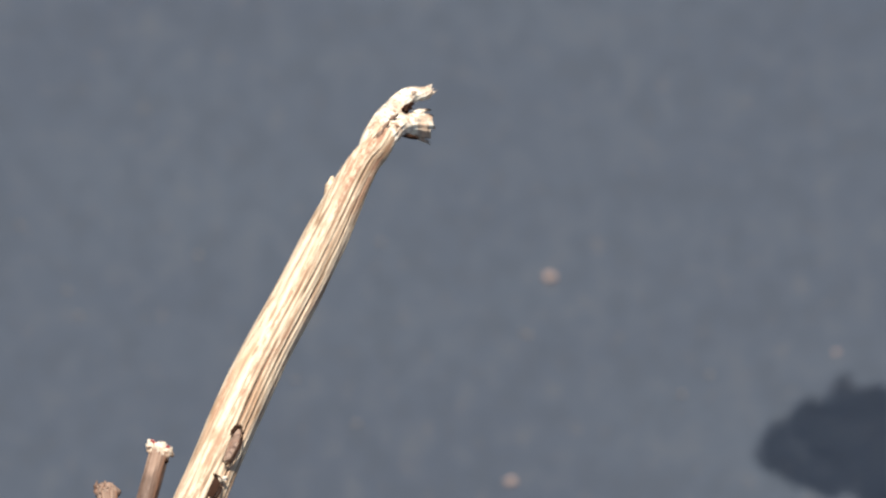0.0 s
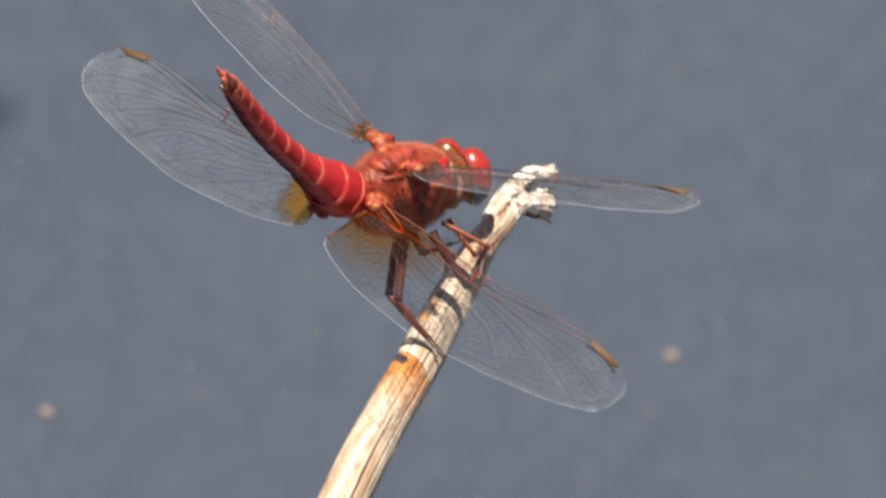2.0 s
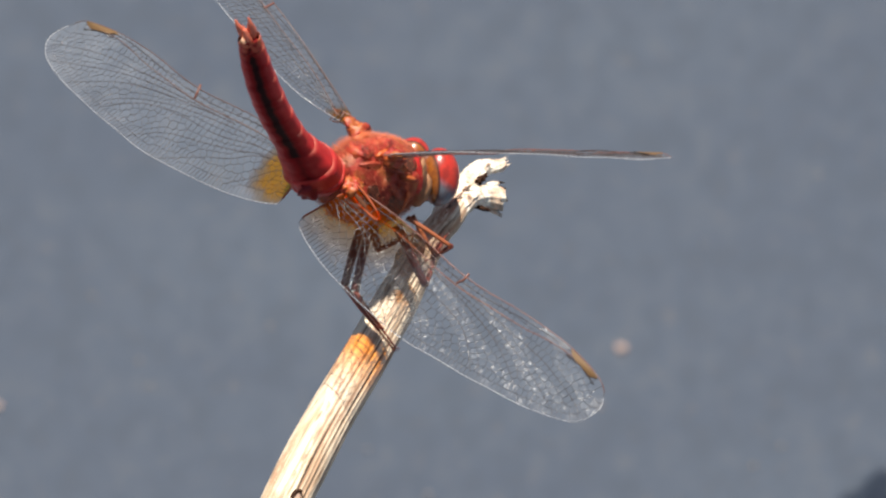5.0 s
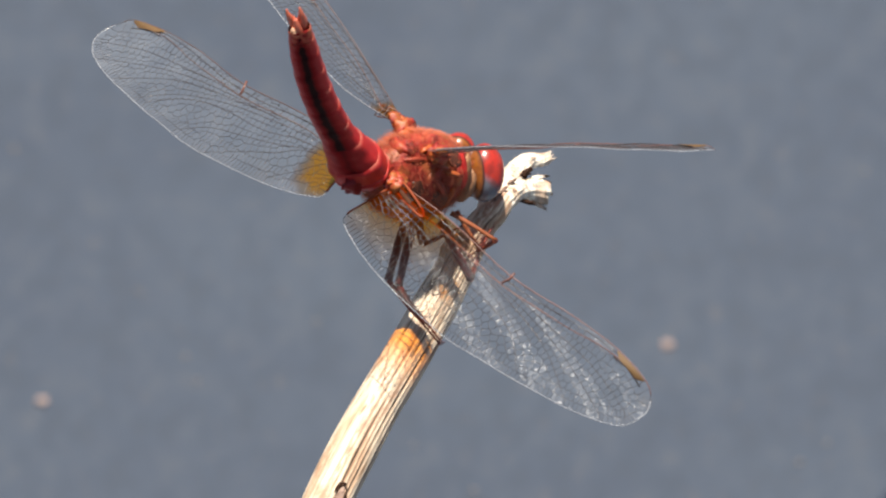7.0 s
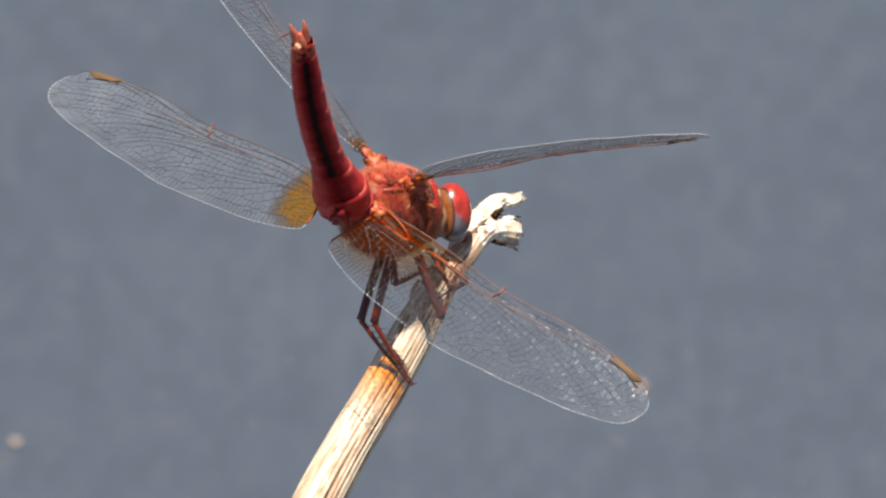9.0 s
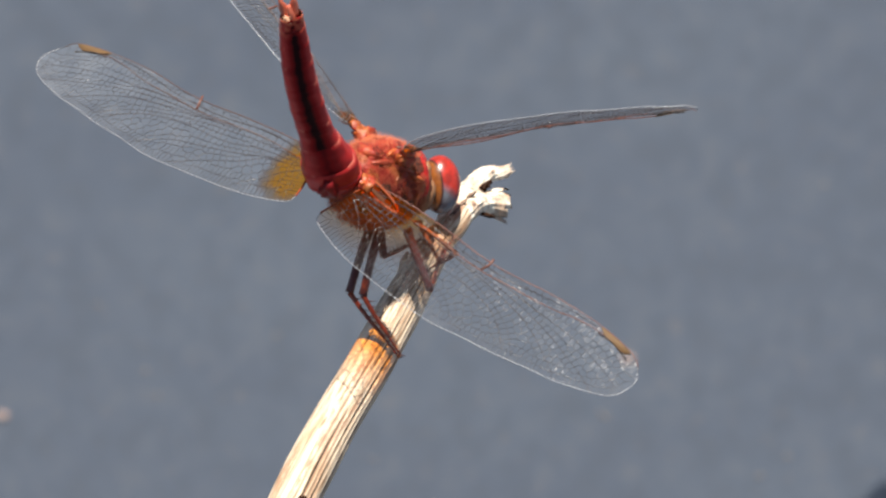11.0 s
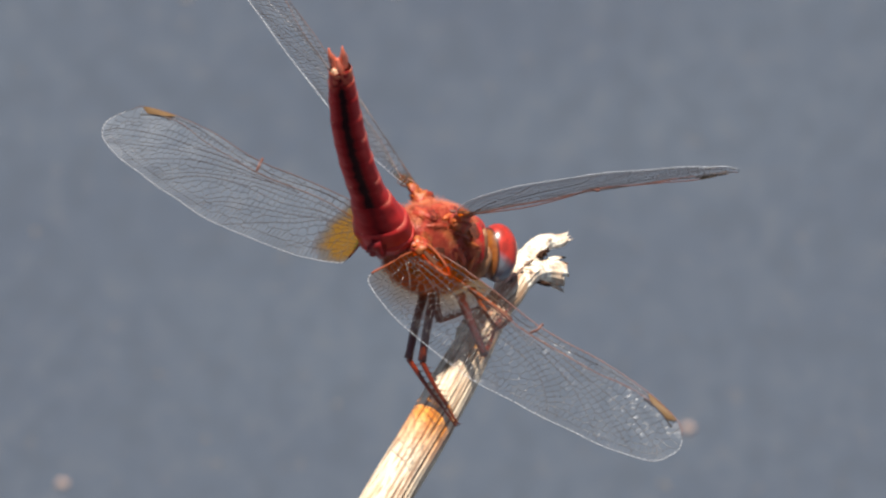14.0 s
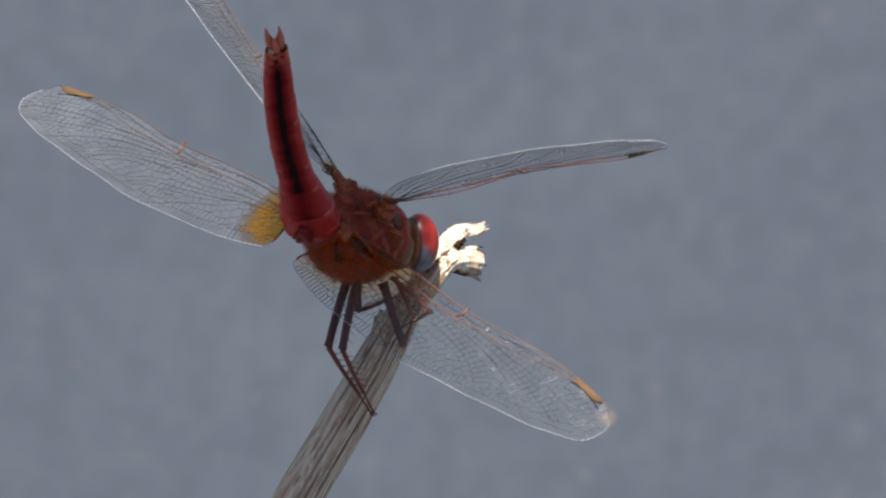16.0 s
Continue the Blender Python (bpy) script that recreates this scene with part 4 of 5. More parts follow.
def head(parent):
    base = bmesh.new()
    blob(base, (0, 0, 0), (UNIT * 1.5, UNIT * 2.2, UNIT * 2.0), None, 20, 14, 0.08, 1.4)
    core = part("head", base, ORANGE, parent, "red head with large two-toned eyes")
    for sgn in (-1, 1):
        bm = bmesh.new()
        blob(bm, (0, 0, 0), (UNIT * 2.0, UNIT * 2.05, UNIT * 2.95), pose(0, 0, 0, sgn * 14, 0, sgn * 10).to_3x3(), 32, 22)
        e = part("eye", bm, EYES[sgn], core, "glossy eye, red in front, grey below, amber behind")
        e.location = (UNIT * 0.0, UNIT * 1.95 * sgn, UNIT * 0.45)
    bm = bmesh.new()
    blob(bm, (-UNIT * 0.95, 0, UNIT * 0.1), (UNIT * 0.85, UNIT * 3.3, UNIT * 2.45), None, 26, 16, 0.08, 1.5)
    part("head_back", bm, HEAD_BACK, core, "amber-brown back of the head")
    bm = bmesh.new()
    blob(bm, (UNIT * 1.6, 0, -UNIT * 0.9), (UNIT * 0.9, UNIT * 1.2, UNIT * 1.0), None, 18, 12, 0.12, 2.0)
    part("forehead", bm, RED, core, "bulging scarlet forehead")
    bm = bmesh.new()
    blob(bm, (UNIT * 1.5, 0, -UNIT * 1.7), (UNIT * 0.95, UNIT * 1.3, UNIT * 0.9), None, 18, 12, 0.15, 2.0)
    part("mouth", bm, ORANGE, core, "orange mouth parts")
    for y in (-0.45, 0.45):
        bm = bmesh.new()
        tube(bm, [Vector(q) * UNIT for q in ((1.6, y, 0.9), (2.2, y * 1.6, 1.6), (2.9, y * 2.2, 1.9))], [UNIT * 0.08, UNIT * 0.05, UNIT * 0.02], 5)
        part("antenna", bm, LEG_DARK, core)
    bm = bmesh.new()
    blob(bm, (-UNIT * 1.9, 0, -UNIT * 0.2), (UNIT * 1.4, UNIT * 1.1, UNIT * 1.2), None, 16, 10, 0.1)
    part("neck", bm, LEG_RED, core)
    return core


def thorax(parent):
    """The chest, slanted down to the head, with plates, seams and a coat of short hair."""
    slant = pose(0, 0, 0, 0, 24, 0).to_3x3()
    mid = Vector((1.6, 0, -1.5))
    bm = bmesh.new()
    vs = bmesh.ops.create_uvsphere(bm, u_segments=40, v_segments=28, radius=1.0)["verts"]
    for v in vs:
        q = v.co.copy()
        x = q.x
        wide = 3.75 * (1.0 - 0.16 * x * x) * (1.0 - 0.12 * max(0, q.z))
        tall = 4.6 * (1.0 - 0.14 * max(0, x) - 0.06 * max(0, -x))
        k = 1.0 + 0.05 * noise.noise(q * 2.2) + 0.03 * noise.noise(q * 6)
        # oblique side seams
        k -= 0.035 * max(0.0, math.cos((x * 1.0 - q.z * 0.7) * 7.0)) ** 8 * abs(q.y)
        v.co = (mid + slant @ Vector((q.x * 6.6, q.y * wide, q.z * tall)) * k) * UNIT
    chest = part("thorax", bm, THORAX, parent, "rusty red hairy thorax")
    # top keel and plates between the wings
    for c, rad, mt, nm in (((3.9, 0, 0.35), (2.9, 2.5, 1.15), CRIMSON, "front_plate"), ((0.0, 0, 2.7), (1.6, 1.5, 0.8), THORAX, "wing_plate"), ((-3.2, 0, 1.9), (1.5, 1.6, 0.9), THORAX, "wing_plate")):
        bm = bmesh.new()
        blob(bm, Vector(c) * UNIT, [UNIT * q for q in rad], slant, 18, 12, 0.3, 2.0, c[0])
        part(nm, bm, mt, chest)
    for sgn in (-1, 1):
        for c, rad, mt in (((0.6, 2.9, -1.0), (1.5, 0.9, 2.4), THORAX), ((4.0, 2.6, -2.2), (1.3, 0.9, 2.2), THORAX), ((-2.6, 2.5, -0.6), (1.2, 0.9, 1.9), THORAX)):
            bm = bmesh.new()
            blob(bm, Vector((c[0], c[1] * sgn, c[2])) * UNIT, [UNIT * q for q in rad], slant, 18, 12, 0.25, 1.8, c[0])
            part("side_plate", bm, mt, chest)
        bm = bmesh.new()
        blob(bm, Vector((6.8, 1.6 * sgn, -4.2)) * UNIT, (UNIT * 1.0, UNIT * 1.3, UNIT * 1.8), slant, 16, 10, 0.2, 2.0)
        part("collar", bm, TAN, chest, "tan hairy collar behind the head")
    # pits, ridges and bands: place along the flank, reach, tilt
    def skin(q, lift):
        d = Vector(q).normalized()
        w = 3.75 * (1.0 - 0.16 * d.x * d.x)
        return (mid + slant @ Vector((d.x * 6.6, d.y * w, d.z * 4.55)) * lift) * UNIT, (slant @ Vector((d.x / 6.6, d.y / w, d.z / 4.55))).normalized()

    for sgn in (-1, 1):
        for nm, q, rad, turn, mt in (("pit", (0.28, 0.62, 0.66), (1.4, 0.9, 0.22), 20, PIT), ("pit", (0.10, 0.95, -0.18), (1.7, 0.9, 0.25), 50, PIT), ("pit", (-0.42, 0.88, 0.05), (1.0, 0.7, 0.25), 60, PIT),
                                     ("red_band", (0.52, 0.72, 0.40), (0.55, 1.9, 0.5), 10, RED), ("red_band", (0.55, 0.42, 0.72), (1.4, 0.55, 0.4), 0, RED),
                                     ("tan_band", (0.74, 0.60, 0.22), (0.8, 2.2, 0.6), 8, TAN), ("pink_ridge", (-0.12, 0.75, 0.55), (1.5, 0.25, 0.35), 35, PINK),
                                     ("pink_ridge", (-0.02, 0.95, 0.12), (1.4, 0.4, 0.5), 65, PINK), ("pink_ridge", (-0.55, 0.55, 0.62), (1.2, 0.25, 0.35), 20, PINK),
                                     ("orange_ridge", (0.22, 0.85, 0.40), (1.3, 0.3, 0.5), 30, ORANGE), ("orange_ridge", (0.34, 0.90, -0.22), (0.35, 1.6, 0.4), 15, ORANGE),
                                     ("orange_ridge", (-0.28, 0.45, 0.85), (1.0, 0.35, 0.5), 0, ORANGE)):
            at, out = skin((q[0], q[1] * sgn, q[2]), 0.97)
            ax = Vector((1, 0, 0))
            ax = (ax - out * ax.dot(out)).normalized()
            m3 = Matrix((ax, out.cross(ax), out)).transposed() @ pose(0, 0, 0, 0, 0, turn * sgn).to_3x3()
            bm = bmesh.new()
            blob(bm, at, [UNIT * v for v in rad], m3, 16, 10, 0.25, 2.0, q[0] * 9 + q[2])
            part(nm, bm, mt, chest)
        for b in (FORE_BASE, HIND_BASE):
            bm = bmesh.new()
            blob(bm, Vector((b[0], b[1] * 0.80 * sgn, b[2] - 0.7)) * UNIT, (UNIT * 1.3, UNIT * 1.0, UNIT * 1.0), slant, 18, 12, 0.6, 2.8, b[0])
            part("wing_socket", bm, THORAX, chest)
            for k in range(3):
                bm = bmesh.new()
                blob(bm, Vector((b[0] - 0.9 + 0.8 * k, (b[1] * 0.9 - 0.15 * k) * sgn, b[2] - 0.1 - 0.35 * k)) * UNIT, (UNIT * 0.42, UNIT * 0.3, UNIT * 0.28), slant, 12, 8, 0.5, 2.0, k)
                part("socket_knob", bm, ORANGE, chest)
    # coat of hair
    rng = random.Random(4)
    bm = bmesh.new()
    for _ in range(11000):
        q = Vector((rng.gauss(0, 1), rng.gauss(0, 1), rng.gauss(0, 1))).normalized()
        wide = 3.75 * (1.0 - 0.16 * q.x * q.x)
        root = (mid + slant @ Vector((q.x * 6.5, q.y * wide, q.z * 4.5))) * UNIT
        out = (slant @ Vector((q.x / 6.6, q.y / wide, q.z / 4.6))).normalized()
        out = (out + Vector((-0.35, rng.gauss(0, 0.35), rng.gauss(0, 0.35)))).normalized()
        ln = UNIT * rng.uniform(0.35, 1.1) * (0.5 if q.x > -0.1 and q.z > 0.45 else 1.0)
        side = out.orthogonal().normalized() * UNIT * 0.024
        oth = out.cross(side)
        tip = bm.verts.new(root + out * ln)
        tri = [bm.verts.new(root + side * math.cos(a) + oth * math.sin(a)) for a in (0, 2.1, 4.2)]
        for k in range(3):
            bm.faces.new((tri[k], tri[(k + 1) % 3], tip))
    tagged(part("hair", bm, HAIR, chest, "short rusty hair"), kind="stuff")
    return chest


def limb(name, length, r0, r1, mt, parent, spines, foot=False):
    """A leg piece along +x with spines below; with a foot it ends in a thin jointed tarsus and claws."""
    bm = bmesh.new()
    n = 10
    stop = length * (0.72 if foot else 1.0)
    tube(bm, [Vector((stop * i / n, 0, 0.10 * math.sin(math.pi * i / n))) * UNIT for i in range(n + 1)], [UNIT * (r0 + (r1 - r0) * i / n) * (1.15 if i in (0, n) else 1.0) for i in range(n + 1)], 10)
    if foot:
        tube(bm, [Vector((stop - 0.1 + (length - stop + 0.1) * i / 6, 0, 0.05 * (i % 2))) * UNIT for i in range(7)], [UNIT * r1 * (0.75 if i % 2 else 0.55) for i in range(7)], 7)
        bm2 = bmesh.new()
        for y in (-0.3, 0.3):
            tube(bm2, [Vector(q) * UNIT for q in ((length - 0.1, 0, 0), (length + 0.35, y, 0.05), (length + 0.6, y * 1.3, -0.25))], [UNIT * 0.09, UNIT * 0.07, UNIT * 0.02], 5)
    ob = part(name, bm, mt, parent)
    if foot:
        part("claws", bm2, LEG_DARK, ob)
    bm = bmesh.new()
    for i in range(spines):
        x = stop * (0.15 + 0.8 * i / spines)
        for y in (-0.16, 0.16):
            tube(bm, [Vector(q) * UNIT for q in ((x, y, -0.1), (x + 0.55, y * 4.0, -0.75))], [UNIT * 0.04, UNIT * 0.012], 4)
    tagged(part("bristles", bm, LEG_DARK, ob), kind="stuff")
    return ob


fly = new("dragonfly")
tagged(fly, "scarlet dragonfly with clear netted wings perched on a dry stem", "dragonfly")
thorax(fly)
HEAD = head(fly)
TAIL = tail(fly)
WINGS = {"LH": wing("LH", -1, fly), "RH": wing("RH", 1, fly), "LF": wing("LF", -1, fly), "RF": wing("RF", 1, fly)}
# legs: joint on the body, side, foot on the stem (plan), bend (plan), lengths, materials
LEGS = []
for joint, foot, bend, la, lb, mt in (
        ((1.1, -0.1, -5.9), (-11.5, -18.7, 15.0), (-1, 0, 0.3), 7.5, 7.8, LEG_DARK),
        ((0.7, -1.7, -5.0), (-11.3, -18.5, 15.2), (-1, 0, 0.5), 7.6, 6.9, LEG_DARK),
        ((2.1, -3.8, -5.3), (-7.1, -8.5, 9.5), (-0.1, -1, 0.9), 6.6, 6.4, LEG_DARK),
        ((1.9, -0.6, -6.4), (-9.3, -7.3, 9.5), (-0.4, -1, 0.1), 3.2, 4.8, LEG_DARK),
        ((3.8, -3.3, -5.4), (-8.4, -10.2, 10.3), (1, 0.1, 0.9), 5.2, 5.0, LEG_AMBER),
        ((5.0, -2.8, -6.0), (-6.3, -7.6, 9.0), (0.2, -1, 0.7), 4.4, 4.4, LEG_AMBER),
):
    slim = 0.5 if mt is LEG_AMBER else 0.98
    thigh = limb("thigh", la, 0.50 * slim, 0.40 * slim, mt, fly, 7)
    shin = limb("shin", lb, 0.27, 0.16, LEG_RED, fly, 6, True)
    LEGS.append((Vector(joint), Vector(foot), Vector(bend), la, lb, thigh, shin))


# ---- blue damselfly passing behind ----
def damselfly():
    base = new("damselfly")
    tagged(base, "blurred blue damselfly flying past", "damselfly")
    bm = bmesh.new()
    tube(bm, [Vector((-x * 0.0006, 0, 0)) for x in range(11)], [0.0013 - 0.00004 * x for x in range(11)], 10, True, 1.0, lambda i, a: 1.0 + 0.08 * (i % 2))
    part("abdomen", bm, BLUE, base)
    bm = bmesh.new()
    blob(bm, (0.002, 0, 0.0003), (0.003, 0.0014, 0.0018), None, 16, 10, 0.1)
    part("thorax", bm, BLUE, base)
    bm = bmesh.new()
    blob(bm, (0.0055, 0, 0.0003), (0.001, 0.0022, 0.001), None, 16, 10, 0.1)
    part("head", bm, BLUE, base)
    for sgn in (-1, 1):
        for x, turn in ((0.0002, 62), (0.0012, 55)):
            bm = bmesh.new()
            tube(bm, [Vector((-0.011 * k / 8 * math.sin(radians(turn)) + x, sgn * 0.011 * k / 8 * math.cos(radians(turn)), 0.001 + 0.002 * k / 8)) for k in range(9)], [0.0002 + 0.0011 * math.sin(math.pi * (0.1 + 0.85 * k / 8)) for k in range(9)], 8, True, 0.05)
            part("wing", bm, FILMS["LF"], base)
    return base


visitor = damselfly()


# ---- an unseen tall weed, added to shade insect and stem at the end ----
def swaying_shade_weed():
    foot = Vector((0.25, 0.15, 0))
    base = new("shade_weed")
    tagged(base, "unseen tall plant with one broad leaf, added to shade the stem, swaying", "plant", group="weeds outside the view")
    # the blade hangs over the insect and the stem, towards the light
    near_end = place(-16.3, 0, 0) + Vector((0, -0.034, 0)) + SUN_WAY * 0.28
    far_end = place(-11.3, 0, 0) + Vector((0, 0.001, 0)) + SUN_WAY * 0.28
    top = far_end - foot
    way = near_end - far_end
    bm = bmesh.new()
    pts = curve_points([Vector((0, 0, 0)), Vector((-0.01, 0, top.z * 0.55)), Vector((-0.09, 0.02, top.z * 0.95)), top + Vector((0.03, 0.06, 0.01)), top], 8)
    tube(bm, pts, [0.003 - 0.0022 * i / len(pts) for i in range(len(pts))], 8)
    part("stalk", bm, LEAF, None).parent = base
    bm = bmesh.new()
    leaf_blade(bm, Matrix.Translation(top) @ Matrix.Rotation(math.atan2(way.y, way.x), 4, "Z"), way.length * 1.45, 0.0130, 0.1, 3.0, 0.03, 0.3)
    part("leaf", bm, LEAF, None).parent = base
    return base, foot


drifter, DRIFT_FOOT = swaying_shade_weed()

# ---- what moves ----
# seconds, chest (plan units), turn, then sweep, lift and twist of the four wings, then pitch, yaw and roll of the abdomen
POSES = {
    "alighting": ((-17.35, -4.08, 17.50), (-40.2, 11.7, 33.5), (-2.9, -17.9, -29.5), (7.3, 14.5, -10.9), (14.6, -0.6, -14.6), (36.6, -1.0, -32.9), (49.0, 1.7, 0.0)),
    "landing": ((-17.28, -3.64, 17.51), (-39.4, 12.1, 35.4), (-7.0, -3.8, -25.9), (7.2, 9.3, -10.4), (6.0, 17.1, -6.3), (29.2, 7.2, -62.8), (51.6, -1.7, 0.0)),
    "raised": ((-16.29, -1.60, 17.45), (-46.2, 22.0, 29.3), (-6.5, -1.5, -19.8), (6.2, 5.9, -10.2), (11.0, 11.5, 0.8), (24.4, 13.1, 21.0), (61.8, -2.6, -8.0)),
    "turned": ((-16.87, -1.80, 17.45), (-43.8, 25.5, 31.4), (-3.4, -2.7, -20.5), (4.5, 3.2, -12.8), (12.4, 14.3, 9.6), (22.3, 15.3, 24.4), (61.3, 1.1, -15.0)),
    "turned_mid": ((-16.90, -1.82, 17.45), (-42.3, 26.3, 31.8), (-1.3, -7.1, -19.4), (6.0, -4.2, -20.5), (2.8, 18.6, 12.1), (21.7, 14.1, 24.2), (61.9, 4.7, -15.0)),
    "turned_late": ((-16.83, -1.89, 17.47), (-43.5, 25.9, 32.6), (0.0, -7.4, -16.4), (6.3, -6.2, -19.0), (6.0, 17.7, 18.0), (21.6, 14.0, 24.9), (63.3, 2.8, -15.0)),
    "resting": ((-15.08, -1.17, 17.54), (-41.2, 33.8, 28.2), (0.8, -7.5, -23.1), (5.9, -7.1, -29.2), (0.1, 27.7, 19.4), (18.1, 24.4, 34.6), (65.9, 4.7, -52.0)),
    "resting_four": ((-14.79, -1.15, 17.54), (-42.9, 33.8, 26.6), (-1.2, -6.1, -22.9), (6.6, -8.4, -27.4), (9.4, 11.1, 24.2), (18.7, 23.6, 33.7), (64.4, 2.6, -50.0)),
    "resting_seven": ((-14.86, -1.40, 17.55), (-42.8, 32.8, 25.3), (-1.4, -8.4, -20.2), (9.6, -10.9, -30.0), (10.2, 11.1, 22.2), (20.0, 25.2, 34.5), (66.7, 3.7, -50.0)),
    "resting_eight": ((-14.76, -1.39, 17.53), (-42.8, 34.3, 26.3), (0.4, -8.4, -22.5), (8.4, -12.5, -32.0), (9.8, 12.5, 26.8), (18.1, 25.3, 32.7), (65.5, 4.5, -48.0)),
    "high": ((-14.31, -0.81, 17.48), (-47.2, 42.3, 26.2), (1.4, -4.5, -19.1), (5.6, -10.0, -26.9), (13.5, 17.4, 28.7), (17.7, 25.7, 38.4), (67.1, -2.2, -50.0)),
    "flick": ((-14.80, -2.12, 17.45), (-37.1, 21.1, 27.5), (-2.4, -4.3, -22.8), (8.6, -9.4, -25.8), (10.7, 11.5, 17.8), (19.3, 28.3, 31.6), (67.2, -2.0, -20.0)),
    "settled": ((-15.11, -1.11, 17.54), (-40.6, 33.3, 31.8), (1.4, -9.6, -22.5), (6.4, -10.5, -31.0), (1.5, 26.6, 21.9), (15.8, 29.4, 29.5), (66.4, 2.9, -40.0)),
    "late": ((-14.51, -0.37, 17.51), (-49.5, 40.9, 22.0), (0.8, -6.2, -22.6), (7.0, -9.3, -25.9), (10.9, 17.5, 29.3), (16.4, 28.7, 38.3), (66.8, 2.0, -47.0)),
    "later": ((-14.65, -0.24, 17.49), (-48.5, 39.9, 23.4), (0.3, -6.2, -22.4), (6.1, -9.2, -32.2), (9.5, 18.9, 26.8), (18.3, 28.0, 38.8), (68.1, 1.0, -47.0)),
    "last": ((-13.81, -0.21, 17.47), (-50.2, 42.8, 21.2), (0.4, -3.9, -18.1), (6.0, -8.3, -23.1), (11.3, 18.8, 31.1), (16.8, 30.0, 41.3), (68.3, 1.0, -48.0)),
    "away": ((-110, 55, -25), (-35, 0, 35), (-6, 25, -6), (-1, 25, -6), (10, 25, 12), (10, 25, 12), (15, 0, 0)),
    "coming": ((-58, 28, 6), (-38, 5, 38), (-6, -20, -6), (-1, -20, -6), (12, -20, 12), (12, -20, 12), (22, 0, 0)),
    "touching": ((-18.4, -4.2, 17.5), (-40, 8, 46), (-6, 30, -6), (-1, 6, -6), (15, 30, 12), (16, 6, 8), (26, 0, 0)),
}
TIMES = ((0, "away"), (0.2, "away"), (0.3, "coming"), (0.4, "touching"), (0.47, "alighting", 9), (0.5, "alighting"), (0.53, "alighting", -9), (0.6, "landing"), (0.9, "landing"), (1, "raised"), (1.2, "raised"), (1.5, "turned"), (2.0, "turned_mid"), (2.5, "turned_late"),
         (2.6, "resting"), (3.3, "resting"), (4.0, "resting_four"), (7.0, "resting_seven"), (8.0, "resting_eight"), (8.5, "resting_eight"), (8.6, "high"), (12.03, "high"), (12.2, "flick"), (12.3, "flick"),
         (12.4, "settled"), (12.5, "settled"), (12.63, "late"), (14.3, "late"), (15.0, "later"), (15.5, "later"), (15.9, "last"), (16, "last"))


def wing_turn(side, angles):
    """The turn of a wing on the chest."""
    az, el, tw = (radians(a) for a in angles)
    out = Vector((math.sin(az) * math.cos(el), math.cos(az) * math.cos(el), math.sin(el)))
    f0 = Vector((math.cos(az), -math.sin(az), 0))
    fw = f0 * math.cos(tw) - f0.cross(out) * math.sin(tw)
    fw = (fw - out * fw.dot(out)).normalized()
    if side == "R":
        out.y, fw.y = -out.y, -fw.y
    return Matrix((out, fw, out.cross(fw))).transposed().to_4x4()


def aim(start, way, hint):
    """A pose at start with x along way and z away from hint."""
    x = way.normalized()
    z = (hint - x * hint.dot(x)).normalized()
    return Matrix.Translation(start * UNIT) @ Matrix((x, z.cross(x), z)).transposed().to_4x4()


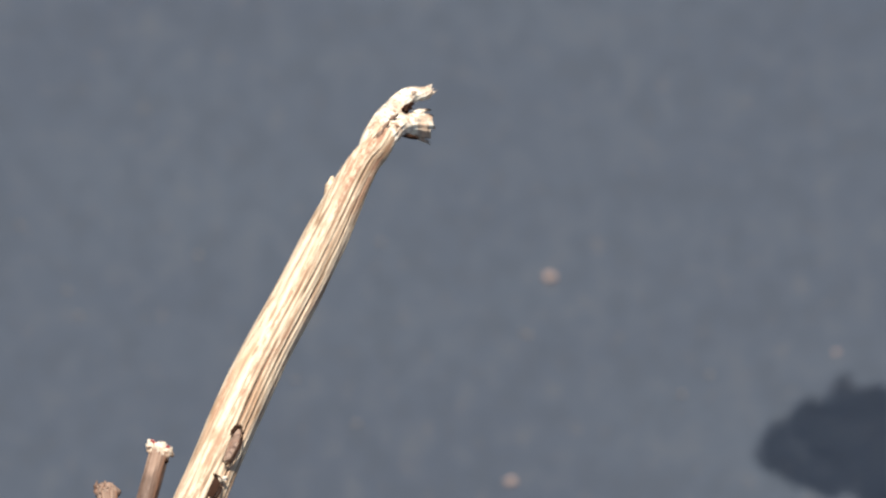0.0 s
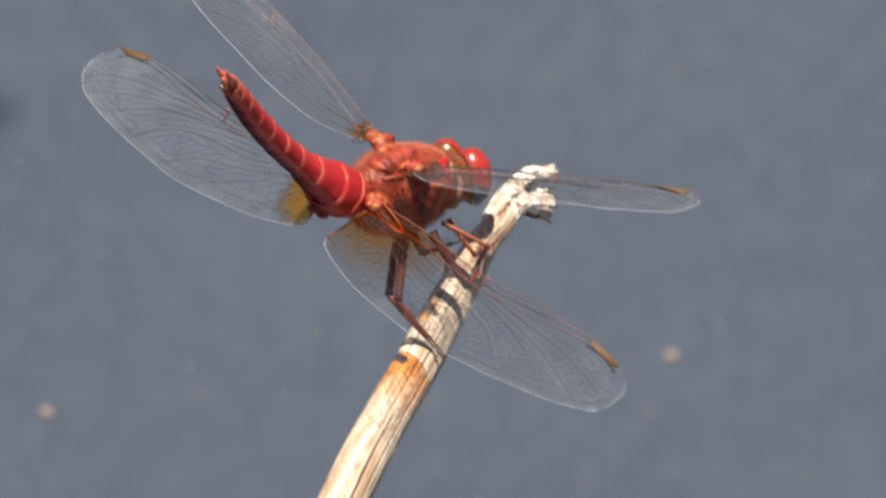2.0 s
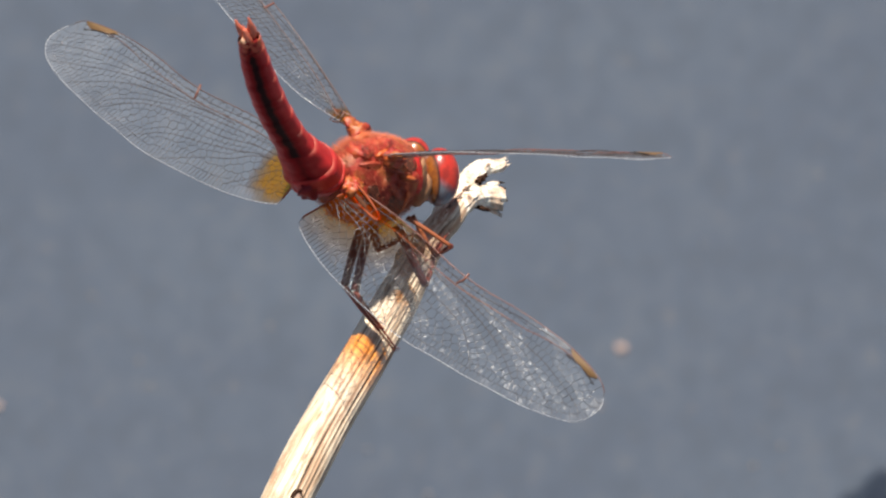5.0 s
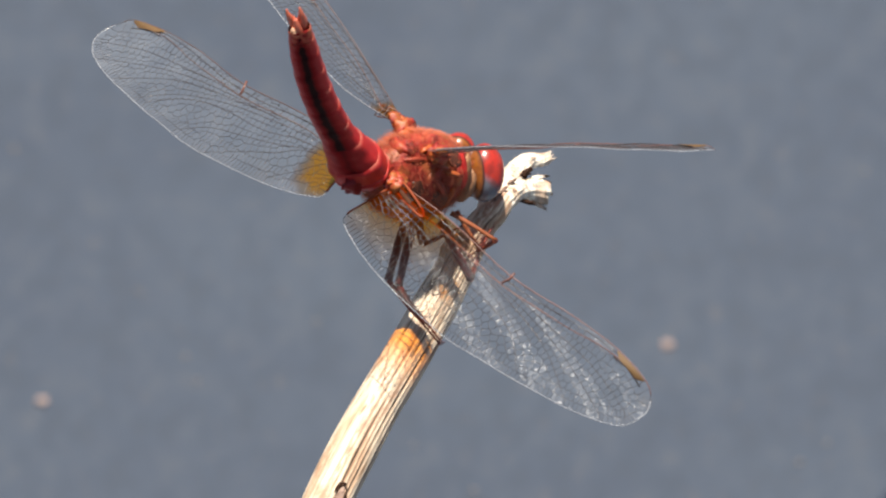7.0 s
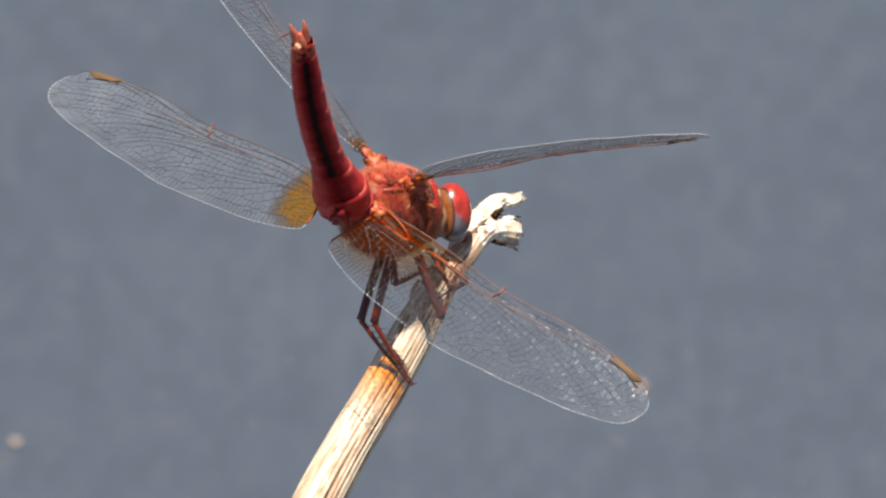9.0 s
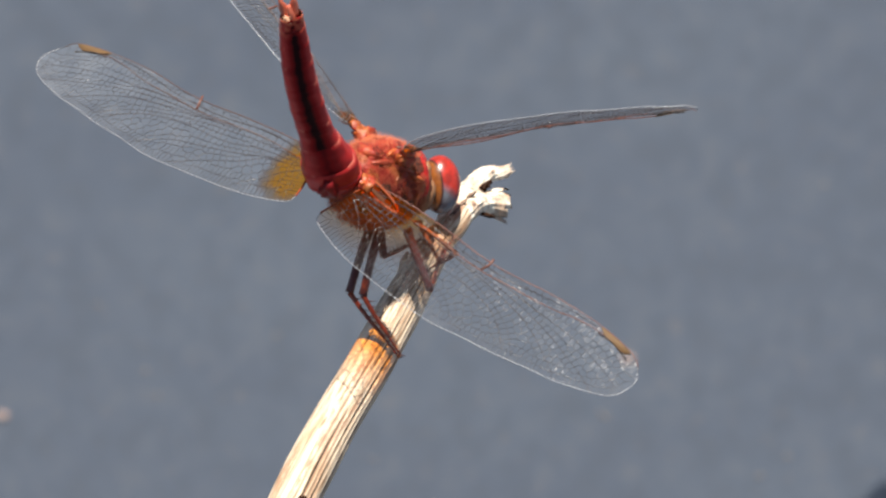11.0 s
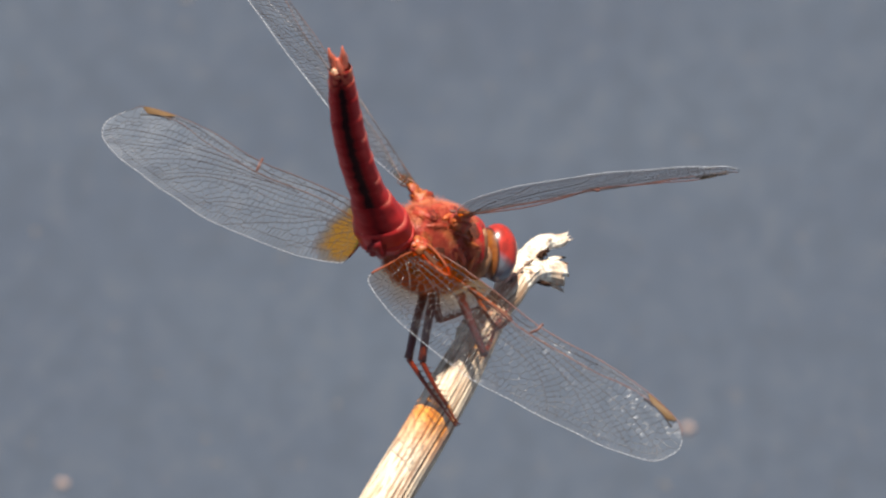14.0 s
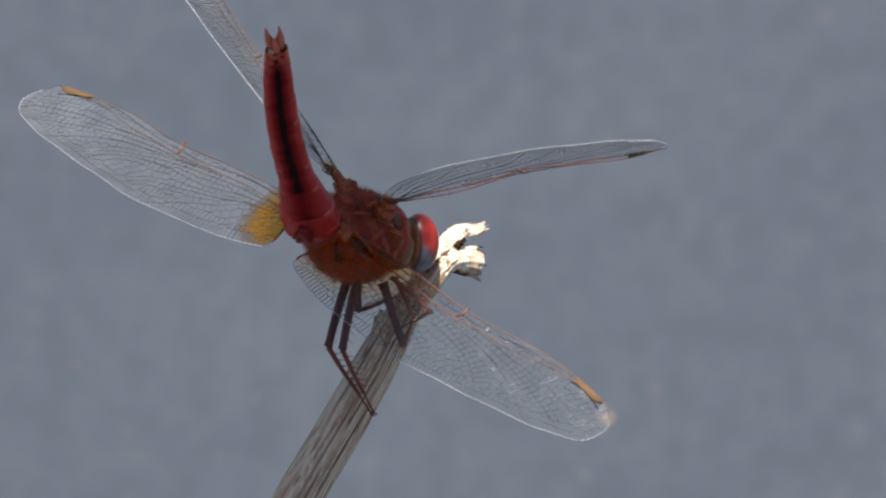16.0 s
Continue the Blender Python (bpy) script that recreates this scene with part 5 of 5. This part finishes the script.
def motions():
    chest = []
    parts = {k: [] for k in ("LH", "RH", "LF", "RF")}
    tails = []
    legs = [([], []) for _ in LEGS]
    for t, name, *beat in TIMES:
        at, turn, lh, rh, lf, rf, (pitch, yaw, roll) = POSES[name]
        lh, rh, lf, rf = ((a, b + sum(beat), c) for a, b, c in (lh, rh, lf, rf))
        local = pose(0, 0, 0, *turn).to_3x3()
        chest.append((t, Matrix.Translation(place(*at)) @ (PLAN @ local).to_4x4()))
        for key, ang in (("LH", lh), ("RH", rh), ("LF", lf), ("RF", rf)):
            b = Vector(HIND_BASE if key[1] == "H" else FORE_BASE)
            if key[0] == "R":
                b.y = -b.y
            parts[key].append((t, Matrix.Translation(b * UNIT) @ wing_turn(key[0], ang)))
        tails.append((t, Matrix.Translation(Vector(TAIL_AT) * UNIT) @ pose(0, 0, 0, 0, pitch, -yaw) @ pose(0, 0, 0, roll, 0, 0)))
        inv = local.transposed()
        for (joint, foot, bend, la, lb, thigh, shin), (ra, rb) in zip(LEGS, legs):
            if name in ("away", "coming"):
                f = joint + Vector((-3.0, joint.y * 0.6, -3.0))
                h = Vector((1, joint.y * 0.3, -0.6))
            else:
                f = inv @ (foot - Vector(at))
                h = inv @ bend
            way = f - joint
            d = min(max(way.length, abs(la - lb) + 0.3), la + lb - 0.05)
            x = way.normalized()
            side = (h - x * h.dot(x)).normalized()
            ca = (la * la + d * d - lb * lb) / (2 * la * d)
            knee = joint + x * (la * ca) + side * (la * math.sqrt(max(0.0, 1 - ca * ca)))
            ra.append((t, aim(joint, knee - joint, side)))
            rb.append((t, aim(knee, joint + x * d - knee, side)))
    walk(fly, chest)
    for key, rows in parts.items():
        walk(WINGS[key], rows)
    walk(TAIL, tails)
    # the head turns as the insect lands, and when the wings flick
    rest = Matrix.Translation(Vector(HEAD_AT) * UNIT) @ pose(0, 0, 0, -6.2, 19.5, 10)
    seek = Matrix.Translation((Vector(HEAD_AT) + Vector((1.4, -0.4, 0.64))) * UNIT) @ pose(0, 0, 0, -24, -35, 29)
    low = Matrix.Translation((Vector(HEAD_AT) + Vector((0.67, 0.28, 0.41))) * UNIT) @ pose(0, 0, 0, -17, 25, 23)
    walk(HEAD, ((0, low), (0.9, low), (1.0, rest), (12.05, rest), (12.2, seek), (12.3, seek), (12.42, rest), (16, rest)))
    for (_, _, _, _, _, thigh, shin), (ra, rb) in zip(LEGS, legs):
        walk(thigh, ra)
        walk(shin, rb)
    # the damselfly shoots through at one second
    far, here, gone = place(-40, 45, -60), place(-1.0, 9.6, -60), place(38, 45, -60)
    spin = pose(0, 0, 0, 0, 0, 5)
    walk(visitor, ((0, Matrix.Translation(place(-300, 300, -200)) @ spin), (0.6, Matrix.Translation(place(-200, 200, -150)) @ spin), (0.9, Matrix.Translation(far) @ spin), (1.0, Matrix.Translation(here) @ spin), (1.1, Matrix.Translation(gone) @ spin), (1.4, Matrix.Translation(place(250, 200, -150)) @ spin), (16, Matrix.Translation(place(500, 300, -200)) @ spin)))
    # the broad leaf sways in front of the sun at the end
    off = Matrix.Translation(DRIFT_FOOT) @ pose(0, 0, 0, 0, 0, 40)
    on = Matrix.Translation(DRIFT_FOOT) @ pose(0, 0, 0, 0, 0, 0)
    walk(drifter, ((0, off), (15.5, off), (15.87, on), (16, on)))
    # the unseen weed at the side swings its shade away after a few seconds
    here = Matrix.Translation(SIDE_FOOT)
    walk(SIDE_SHADE_WEED, ((0, here), (3.2, here), (3.5, here @ pose(0, 0, 0, 0, 0, 30)), (5.5, here @ pose(0, 0, 0, 0, 0, 55)), (16, here @ pose(0, 0, 0, 0, 0, 55))))
    # the stem gives a little under the insect's weight
    rest_at = STEM.matrix_basis.copy()

    def bent(deg):
        return Matrix.Translation(TIP) @ Matrix.Rotation(radians(deg), 4, AX_N) @ Matrix.Translation(-TIP) @ rest_at

    walk(STEM, ((0, rest_at), (0.36, rest_at), (0.42, bent(-1.3)), (2.5, bent(-1.4)), (2.7, bent(-2.3)), (16, bent(-2.2))))


motions()
